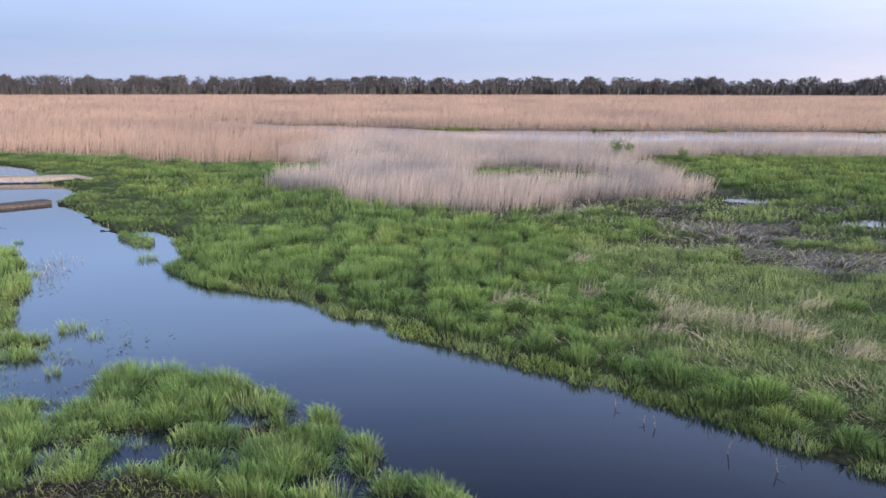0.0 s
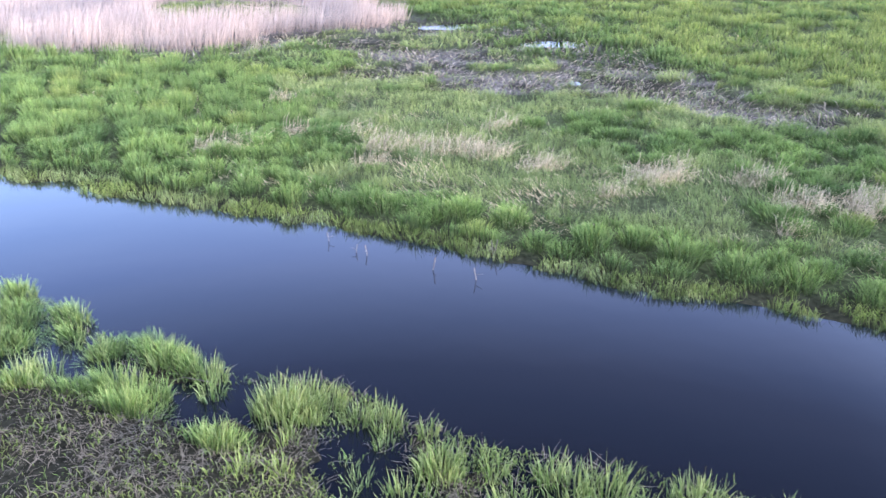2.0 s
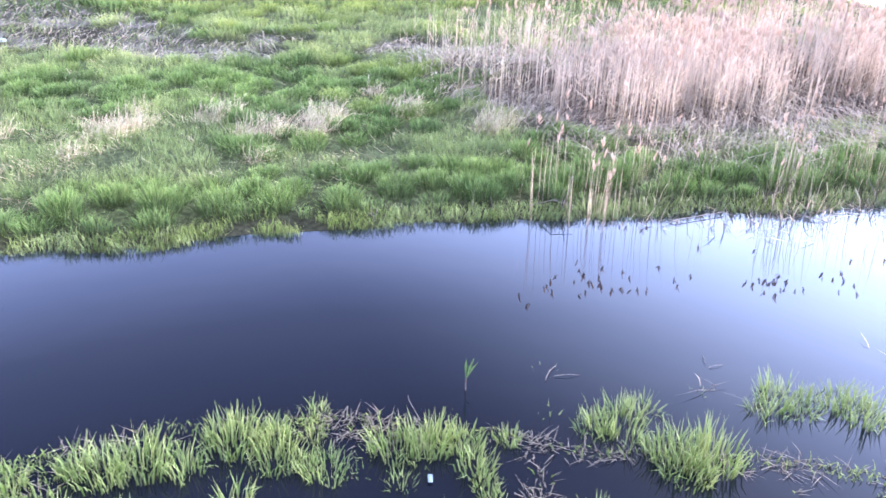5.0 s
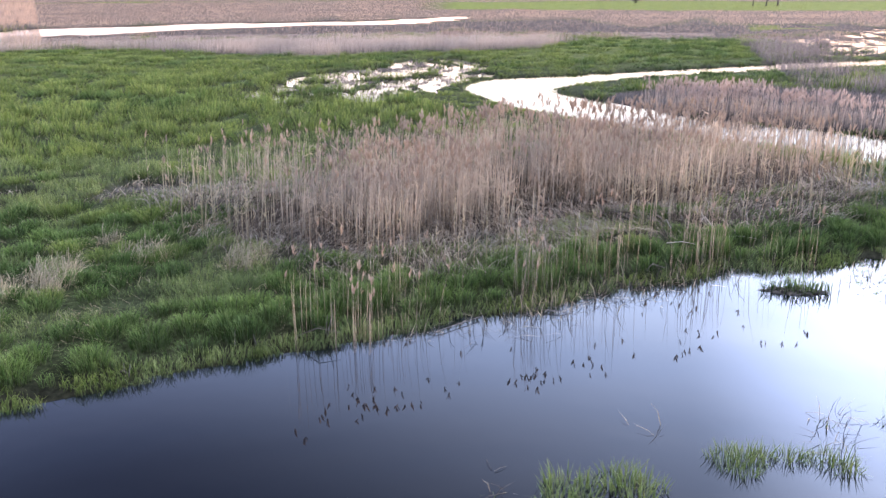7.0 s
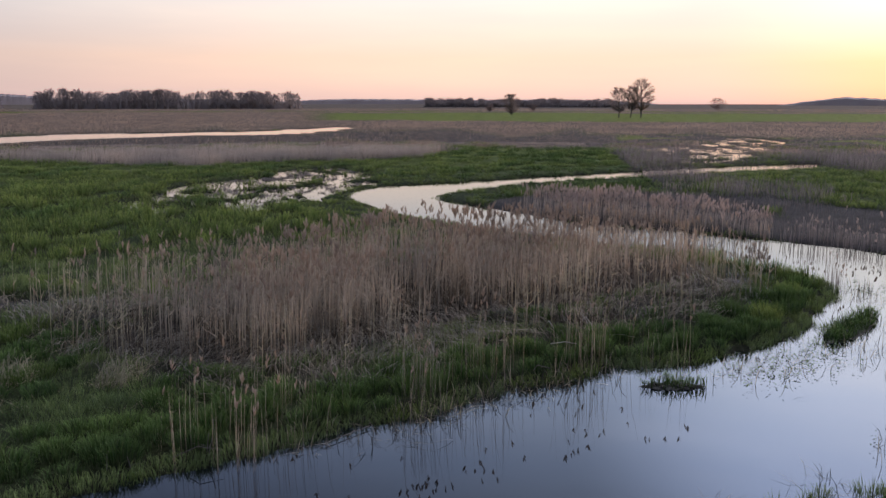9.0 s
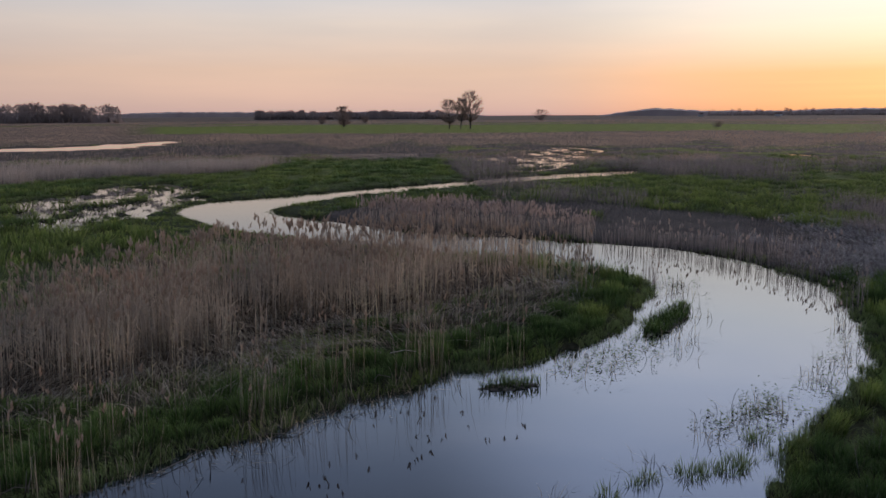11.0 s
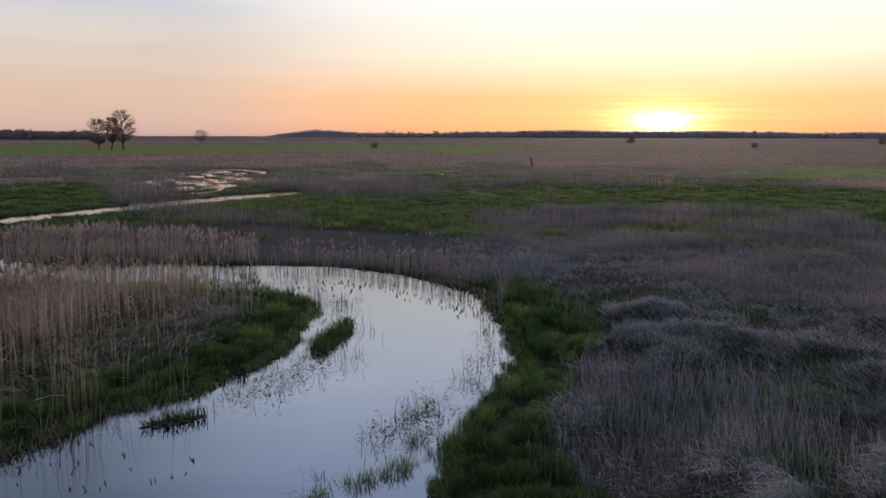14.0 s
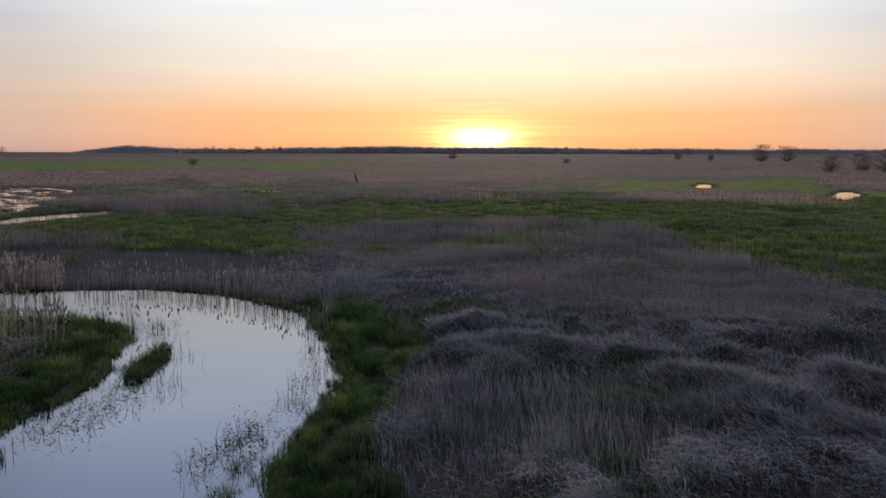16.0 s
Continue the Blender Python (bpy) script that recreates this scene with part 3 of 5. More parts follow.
# ---- ground and water ----
def make_ground():
    ang = np.radians(np.concatenate([np.linspace(-36, 168, 440), np.linspace(168, 324, 61)[1:-1]]))
    rad = np.concatenate([[0.0], np.geomspace(1.5, 90, 210), np.geomspace(90, 250, 120)[1:], np.geomspace(250, 4600, 50)[1:]])
    rr, aa = np.meshgrid(rad, ang, indexing="ij")
    x, y = (rr * np.sin(aa)).ravel(), (rr * np.cos(aa)).ravel()
    c = covers(x, y)
    z = c["z"]
    nr, na = rr.shape
    i, j = np.meshgrid(np.arange(nr - 1), np.arange(na), indexing="ij")
    k = (j + 1) % na
    f = np.stack([i * na + j, (i + 1) * na + j, (i + 1) * na + k, i * na + k], -1).reshape(-1, 4)
    ob = mesh_object("ground", np.stack([x, y, z], 1), f[:, ::-1], GROUND, smooth=True)
    att = ob.data.color_attributes.new("cover", "FLOAT_COLOR", "POINT")
    col = np.ones((len(x), 4), np.float32)
    col[:, 0], col[:, 1], col[:, 2] = c["grass"] * np.where(c["marsh"], 0.15, 1) * np.clip((-c["water"] - 0.2) / 0.9, 0.25, 1), c["reed"] * np.where(c["r"] < 50, 0.2, 1), np.clip(c["ash"] + c["litter"], 0, 1)
    col[:, 1] = np.maximum(col[:, 1], 0.7 * c["ash"] * (c["r"] > 70))
    col[:, 2] *= np.where(c["r"] > 70, 0.35, 1)
    open_reed = np.clip(SPARSE_REED(x, y) / 1.5, 0, 1)
    col[:, 1], col[:, 2] = np.maximum(col[:, 1], 0.22 * open_reed), col[:, 2] * (1 - open_reed)
    col[:, 3] = c["mud"] * np.clip((vnoise(x, y, 1.2, 64, 3) - 0.46) * 8, 0, 1) * (c["z"] > -0.02)
    att.data.foreach_set("color", col.ravel())
    closed = np.clip((c["r"] - 60) / 60, 0, 1) * c["grass"] * (c["water"] < -1)
    ob.data.attributes.new("turf", "FLOAT", "POINT").data.foreach_set("value", closed.astype(np.float32))
    tagged(ob, "flat wet marsh ground with mud, moss and plant litter", "ground", kind="structure")
    w = mesh_object("water", [(-320, -320, 0), (420, -320, 0), (420, 420, 0), (-320, 420, 0)], np.array([[0, 1, 2, 3]]), WATER)
    tagged(w, "still dark stream water mirroring the evening sky", "water", kind="structure")


make_ground()


# ---- growth ----
def cells(x, y, size, seed):
    """The tussock that a place belongs to: its middle, and a random number of its own."""
    ix, iy = np.floor(x / size), np.floor(y / size)
    best, bx, by, br = np.full(len(x), 1e9), np.zeros(len(x)), np.zeros(len(x)), np.zeros(len(x))
    for i in (-1, 0, 1):
        for j in (-1, 0, 1):
            cx = (ix + i + 0.15 + 0.7 * lattice(ix + i, iy + j, seed)) * size
            cy = (iy + j + 0.15 + 0.7 * lattice(ix + i, iy + j, seed + 1)) * size
            d = (cx - x) ** 2 + (cy - y) ** 2
            m = d < best
            best = np.where(m, d, best)
            bx, by, br = np.where(m, cx, bx), np.where(m, cy, by), np.where(m, lattice(ix + i, iy + j, seed + 2), br)
    return bx, by, br, np.sqrt(best)


def pick(c, keep):
    return {k: v[keep] for k, v in c.items()}


def make_sedge(tag, count, r0, r1, p, az0, az1):
    """The meadow beyond the stream: a soft carpet of domed tussocks along the bank and on the wet left side, thin low grass between."""
    x, y = scatter(count, r0, r1, p, az0, az1)
    c = covers(x, y)
    keep = (c["water"] < 0.06) & (rng.random(len(x)) < c["grass"]) & ~c["marsh"]
    x, y, c = x[keep], y[keep], pick(c, keep)
    size = 0.80 + 0.15 * (c["r"] > 22) + 0.3 * (c["r"] > 34) + 0.5 * (c["r"] > 48) + 0.9 * (c["r"] > 75)
    bx, by, br, d = cells(x, y, size, 100)
    inland = -c["stream"]
    band = np.exp(-((np.maximum(inland, 1.0) - 1.0) / 1.6) ** 2)
    wet = np.clip((8.5 - x) / 7, 0, 1) * np.clip((y - 16) / 4, 0, 1)
    east = np.clip((x + y - 44) / 6, 0, 1) * np.clip((x - 14) / 5, 0, 1)
    south = (y < -5) * np.maximum(np.clip((3.2 - inland) / 1.2, 0, 1), np.clip((c["r"] - 42) / 8, 0, 1)) * 0.9 * np.where((x > 26) & (c["r"] < 44), 0.3, 1)
    lush = np.clip(np.maximum(np.maximum(band, wet), np.maximum(east, south)) * (0.75 + 0.5 * vnoise(bx, by, 3.5, 22)), 0.0, 1.0)
    lush = np.maximum(lush, 0.55 * np.clip(vnoise(bx, by, 3.0, 24) * 4 - 1.5, 0, 1) * (c["r"] < 60) * (1 - c["mud"]))
    tuft = lush > 0.25 + 0.35 * br
    fringe = (inland < 0.5) & (c["r"] < 60)
    patchy = np.clip(vnoise(x, y, 1.1, 26) * 3.4 - 0.9, 0.08, 1) * np.where(y < -8, 0.5, 1)
    keep = rng.random(len(x)) < np.where(fringe, 0.95 * (vnoise(x, y, 0.7, 25) > 0.27), np.where(tuft, np.where(d / size < 0.43 + 0.12 * br, 1.0, np.where(c["r"] < 60, 0.09, 0.28)), 0.8 * patchy))
    x, y, bx, by, br, d, size, lush, fringe, tuft = (a[keep] for a in (x, y, bx, by, br, d, size, lush, fringe, tuft))
    c = pick(c, keep)
    n = len(x)
    far = c["r"] > 34
    wide = np.clip(c["r"] / 13, 1, 9) * np.where(lush < 0.42, 0.8, 1)
    dome = np.sqrt(np.clip(1.05 - (d / size / 0.57) ** 2, 0.05, 1))
    h = np.where(fringe, 0.10 + 0.12 * rng.random(n),
                 (0.10 + 0.14 * vnoise(x, y, 1.1, 26)) * (1 - lush) + lush * (0.28 + 0.34 * br) * dome) * np.where(tuft, 0.82 + 0.3 * rng.random(n), 0.5 + 0.7 * rng.random(n))
    h = h * np.where(far, np.where(-c["stream"] < 4.5, 0.45, np.where(c["r"] < 62, 0.75, 0.45) + 0.6 * vnoise(x, y, 7.0, 20, 2)), 1)
    out = np.arctan2(y - by, x - bx) + rng.normal(size=n) * 1.0
    # the blades of a tussock arch outwards over its foot
    arch = tuft & ~fringe
    lean = np.where(arch, 0.45 * d / np.maximum(h, 0.10) + 0.22 * rng.random(n), 0.2 + 0.8 * rng.random(n))
    pull = np.where(arch, 0.86, 1.0)
    x, y = bx + (x - bx) * pull, by + (y - by) * pull
    z = np.maximum(c["z"], -0.03)
    thin = (fringe & (vnoise(x, y, 1.3, 21) > 0.45)) | (~fringe & (~tuft | (lush < 0.3)))
    tall = ~fringe & ~thin & ~(0.7 * vnoise(bx, by, 8, 23) + 0.62 * ((br * 7.31) % 1.0) + 0.1 * (y < -8) + 0.35 * ((y < -8) & (c["r"] > 42)) + 0.34 * ((x > 22) & (y > 4)) > np.where((c["r"] > 22) & ((x > 18) | (c["r"] > 45)), 0.80, 0.95))
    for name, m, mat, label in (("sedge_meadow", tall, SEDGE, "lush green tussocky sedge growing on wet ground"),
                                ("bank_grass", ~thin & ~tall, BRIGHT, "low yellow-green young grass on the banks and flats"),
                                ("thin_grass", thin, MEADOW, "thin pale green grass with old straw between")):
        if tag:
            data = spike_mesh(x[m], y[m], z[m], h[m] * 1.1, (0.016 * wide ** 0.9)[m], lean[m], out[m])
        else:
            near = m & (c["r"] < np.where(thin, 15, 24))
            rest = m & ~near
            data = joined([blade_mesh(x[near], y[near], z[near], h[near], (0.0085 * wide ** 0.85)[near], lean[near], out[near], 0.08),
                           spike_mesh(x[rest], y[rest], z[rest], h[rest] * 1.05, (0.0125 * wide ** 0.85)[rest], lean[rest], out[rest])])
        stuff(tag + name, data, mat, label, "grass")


def make_dead_grass():
    """Straw and flattened old grass in uneven mats all through the meadow."""
    x, y = scatter(300000, 9, 45, 1.2, -5, 100)
    c = covers(x, y)
    line = 23.0 - 0.78 * (x - 1.5)
    near = np.clip(1.25 - np.abs(y - line) / 7, 0.12, 1)
    open_ground = (c["water"] < -1.4) & ~c["marsh"] & (c["reed"] < 0.6)
    mats = np.clip(vnoise(x, y, 1.5, 70) * 5 - 2.5, 0.02, 1)
    keep = open_ground & (rng.random(len(x)) < 0.28 * mats * near)
    x, y, c = x[keep], y[keep], pick(c, keep)
    n = len(x)
    h, lean = 0.05 + 0.13 * rng.random(n), 0.9 + 2.4 * rng.random(n)
    way = 6 * vnoise(x, y, 2.0, 71) + rng.normal(size=n) * 0.9
    stuff("meadow_straw", spike_mesh(x, y, c["z"] + 0.03, h, 0.014 * np.clip(c["r"] / 14, 1, 3), lean, way), PALE, "bleached straw lying in mats among green sedge", "straw")


def dead_clump(x, y, size, count):
    """One clump of bleached grass: stalks blown over one way, a few upright, a mat of broken ones at the foot."""
    n = int(count * 1.6)
    rr, a = size * 0.55 * np.sqrt(rng.random(n)), rng.random(n) * 2 * np.pi
    kind = rng.random(n)
    h = np.where(kind < 0.45, 0.05 + 0.14 * rng.random(n), np.where(kind < 0.9, 0.16 + 0.30 * rng.random(n), 0.42 + 0.25 * rng.random(n)))
    lean = np.where(kind < 0.45, 1.5 + 2.5 * rng.random(n), np.where(kind < 0.9, 0.5 + 1.1 * rng.random(n), 0.1 + 0.3 * rng.random(n)))
    way = np.where(kind < 0.45, rng.random(n) * 6.28, -0.5 + rng.normal(size=n) * 0.9)
    v, f, al = blade_mesh(rr * np.cos(a) * 1.3, rr * np.sin(a), np.zeros(n), h, np.full(n, 0.0085) * np.clip(math.hypot(x, y) / 14, 1, 2), lean, way, 0.45 * rng.random(n))
    ob = mesh_object("dead_grass_clump", v, f, PALE, al)
    ob.location = (x, y, float(covers(np.array([x]), np.array([y]))["z"][0]) + 0.02)
    tagged(ob, "bleached wind-bent clump of dead grass in the sedge", "grass clump", "dead grass clumps")


def make_marsh_floor():
    """Peaty litter and low sprouts between the near tussocks."""
    x, y = scatter(300000, 5, 26, 1.3, -36, 108)
    c = covers(x, y)
    inland = -c["stream"]
    keep = c["marsh"] & (inland > 0.0) & (c["z"] > -0.02) & (rng.random(len(x)) < 0.8 * np.clip(vnoise(x, y, 0.8, 27) * 2.4 - 0.3, 0.2, 1))
    x, y, c = x[keep], y[keep], pick(c, keep)
    n = len(x)
    sprout = rng.random(n) < np.clip(vnoise(x, y, 0.7, 28) * 3 - 0.95, 0.12, 0.85) * np.where(PEAT_FLAT(x, y) > 0, 0.75, 1)
    for name, m, mat, h, lean, label in (("marsh_sprouts", sprout, BRIGHT, 0.03 + 0.09 * rng.random(n), 0.5 + 0.7 * rng.random(n), "low green sprouts on the peaty marsh floor"),
                                         ("peat_litter", ~sprout, PEAT, 0.02 + 0.05 * rng.random(n), 2 + 5 * rng.random(n), "brown rotting straw on the peaty marsh floor")):
        stuff(name, blade_mesh(x[m], y[m], np.maximum(c["z"], -0.02)[m], h[m], np.full(m.sum(), 0.012), lean[m]), mat, label, "marsh floor")


def make_marsh_carpet():
    """Close-grown sedge in the flooded marsh upstream, broken by pools and channels."""
    x, y = scatter(330000, 8.5, 36, 1.1, -36, 6)
    c = covers(x, y)
    bx, by, br, d = cells(x, y, 0.6, 150)
    inland = -c["stream"]
    closed = np.clip((vnoise(bx, by, 1.9, 81, 3) - 0.36 - 0.12 * np.clip(1 - inland / 1.5, 0, 1)) * 7, 0, 1)
    keep = c["marsh"] & (inland > -0.15) & (x < 0.8) & (PEAT_FLAT(x, y) < 0.15) & (br < closed + 0.12) & (rng.random(len(x)) < np.where(d < 0.28, 1.0, 0.4))
    x, y, d, br, bx, by, c = x[keep], y[keep], d[keep], br[keep], bx[keep], by[keep], pick(c, keep)
    n = len(x)
    h = (0.26 + 0.22 * br) * np.sqrt(np.clip(1.05 - (d / 0.42) ** 2, 0.15, 1)) * (0.6 + 0.6 * rng.random(n))
    lean = 0.4 * d / h + 0.3 * rng.random(n)
    way = np.arctan2(y - by, x - bx) + rng.normal(size=n) * 1.0
    w = 0.0095 * np.clip(c["r"] / 13, 1, 3) ** 0.85
    old = rng.random(n) < 0.12
    z = np.maximum(c["z"], -0.05)
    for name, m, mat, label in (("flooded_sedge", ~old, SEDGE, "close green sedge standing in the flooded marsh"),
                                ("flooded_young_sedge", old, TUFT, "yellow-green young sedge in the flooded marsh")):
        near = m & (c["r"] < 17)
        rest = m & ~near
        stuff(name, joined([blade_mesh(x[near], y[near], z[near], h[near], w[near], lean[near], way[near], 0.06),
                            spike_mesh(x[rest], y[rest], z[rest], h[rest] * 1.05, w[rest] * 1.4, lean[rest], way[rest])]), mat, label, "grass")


def make_pond_mats():
    """Low broken mats of drowned grass that dapple the ponds."""
    pieces = []
    for area, cx, cy, spread in ((POND_A, 59, 20, 16), (POND_B, 118, -25, 32)):
        x, y = cx + spread * 2 * (rng.random(90000) - 0.5), cy + spread * 1.2 * (rng.random(90000) - 0.5)
        c = covers(x, y)
        keep = (area(x, y) > -1.5) & (c["water"] > -0.3) & (vnoise(x, y * 1.6, spread * 0.06, 161, 3) > 0.60) & (rng.random(len(x)) < 0.8)
        x, y = x[keep], y[keep]
        n = len(x)
        pieces.append(spike_mesh(x, y, np.full(n, -0.01), 0.05 + 0.12 * rng.random(n), np.full(n, 0.0035 * spread), 1.0 + rng.random(n)))
    stuff("pond_mats", joined(pieces), DUSKSEDGE, "low drowned grass dappling the shallow ponds", "grass")


def reed_mesh(x, y, z, h, w, plume=0.7, lean=0.1, leaves=2):
    """Reed stems with dry leaves and feathery plumes that nod one way."""
    n = len(x)
    way = rng.normal(size=n) * 0.9 - 0.5
    lean = lean * (0.3 + 1.4 * rng.random(n) ** 2)
    stems = blade_mesh(x, y, z, h, w, lean, way)
    parts = [stems]
    for _ in range(leaves):
        at = 0.25 + 0.55 * rng.random(n)
        b = rng.random(n) * 2 * np.pi
        o = np.where(at < 0.58, at / 0.58 * 0.34, 0.34 + (at - 0.58) / 0.42 * 0.66) * lean * h
        px, py, pz = x + np.cos(way) * o, y + np.sin(way) * o, z + at * h
        s = 0.10 + 0.16 * rng.random(n)
        v = np.empty((n, 3, 3), np.float32)
        v[:, 0] = np.stack([px, py, pz - w * 1.2], 1)
        v[:, 1] = np.stack([px, py, pz + w * 1.6], 1)
        v[:, 2] = np.stack([px + np.cos(b) * s, py + np.sin(b) * s, pz + s * (1.7 - 1.2 * rng.random(n))], 1)
        parts.append((v.reshape(-1, 3), [np.arange(n * 3).reshape(-1, 3)], np.tile(np.array([0.4, 0.5, 0.8], np.float32), n)))
    body = joined(parts)
    m = rng.random(n) < plume
    k = m.sum()
    tx, ty, tz = (x + np.cos(way) * lean * h)[m], (y + np.sin(way) * lean * h)[m], (z + h)[m]
    size = (0.13 + 0.07 * rng.random(k)) * np.clip(w[m] / 0.012, 1, 1.6)
    heads = []
    for i in range(5):
        b = way[m] + rng.normal(size=k) * 0.9
        o = size * (0.1 + 0.25 * rng.random(k))
        f = rng.random(k) * np.pi
        wd = size * 0.11
        v = np.empty((k, 4, 3), np.float32)
        lo, hi = -0.15 + 0.1 * i - 0.15, 0.25 + 0.17 * i
        v[:, 0] = np.stack([tx, ty, tz + size * lo], 1)
        v[:, 1] = np.stack([tx + np.cos(b) * o * 0.7 + np.cos(f) * wd, ty + np.sin(b) * o * 0.7 + np.sin(f) * wd, tz + size * (lo + hi) / 2], 1)
        v[:, 2] = np.stack([tx + np.cos(b) * o * 1.3, ty + np.sin(b) * o * 1.3, tz + size * hi], 1)
        v[:, 3] = np.stack([tx + np.cos(b) * o * 0.5 - np.cos(f) * wd, ty + np.sin(b) * o * 0.5 - np.sin(f) * wd, tz + size * (lo + hi) / 2], 1)
        heads.append((v.reshape(-1, 3), [np.arange(k * 4).reshape(-1, 4)], np.tile(np.array([0, 0.5, 1, 0.5], np.float32), k)))
    return body, joined(heads)


def make_reeds(name, chance, n, r0, r1, p, h0, h1, w, mat, label, az0=-33.0, az1=166.0, plume=0.0, leaves=2, dip=0.0, heads_mat=None):
    x, y = scatter(n, r0, r1, p, az0, az1)
    c = covers(x, y)
    keep = (c["water"] < dip) & (rng.random(n) < chance(c, x, y))
    x, y, c = x[keep], y[keep], pick(c, keep)
    k = len(x)
    size = np.clip(c["r"] / 16, 1, 40)
    h = h0 + (h1 - h0) * np.clip(0.55 * rng.random(k) + 0.75 * vnoise(x, y, 4.5, 30) - 0.1, 0, 1.1)
    h = np.where((c["r"] > 105) & (c["az"] > 50), h * 0.22, h)
    if plume == 0:
        h = np.where((y < -8) & (c["r"] < 80), h * (0.25 + 0.75 * vnoise(x, y, 2.5, 31, 2)), h)
    h = h * (0.72 + 0.56 * vnoise(x, y, 1.7, 45, 2))
    drift = -0.4 + 3.0 * (vnoise(x, y, 2.4, 44, 2) - 0.5)
    wide = w * size ** 0.85 * np.where(c["r"] > 60, 0.7, 1)
    z = np.maximum(c["z"], -0.3)
    if plume > 0:
        body, heads = reed_mesh(x, y, z, h, wide, plume, leaves=leaves)
        stuff(name, body, mat, label, "reeds")
        stuff(name + "_plumes", heads, heads_mat or PLUME, "feathery brown seed plumes on dry reeds", "reed plumes")
    else:
        stuff(name, spike_mesh(x, y, z, h, wide * 1.5, 0.08 + 0.5 * rng.random(k) ** 1.6, drift + rng.normal(size=k) * 0.7), mat, label, "reeds")


def make_litter():
    """Fallen straw among the reeds and on the mud, thinly laid."""
    x, y = scatter(420000, 10, 48, 1.35, -10, 120)
    c = covers(x, y)
    pen = np.clip(SPARSE_REED(x, y) / 1.5, 0, 1)
    flat = np.clip(c["mud"], 0, 1) * (c["r"] > 12)
    chance = np.maximum(pen * 0.6 * np.clip(vnoise(x, y, 0.8, 72) * 3 - 0.8, 0.15, 1), np.maximum(flat * 0.10, 0.4 * c["litter"])) * (y >= -6)
    keep = (c["water"] < -0.4) & (rng.random(len(x)) < chance) & ~(c["marsh"] & (c["litter"] < 0.3))
    x, y, c = x[keep], y[keep], pick(c, keep)
    n = len(x)
    way = 5.0 * vnoise(x, y, 3.5, 33, 2) + rng.normal(size=n) * 0.65 - 2.2
    stuff("fallen_straw", blade_mesh(x, y, c["z"] + 0.02, 0.07 + 0.26 * rng.random(n) ** 2, 0.013 * np.clip(c["r"] / 13, 1, 4) ** 0.9, 1.6 + 3.0 * rng.random(n), way, 0.35),
          STRAW, "pale fallen reed straw on the peninsula and the mud", "dead reeds")


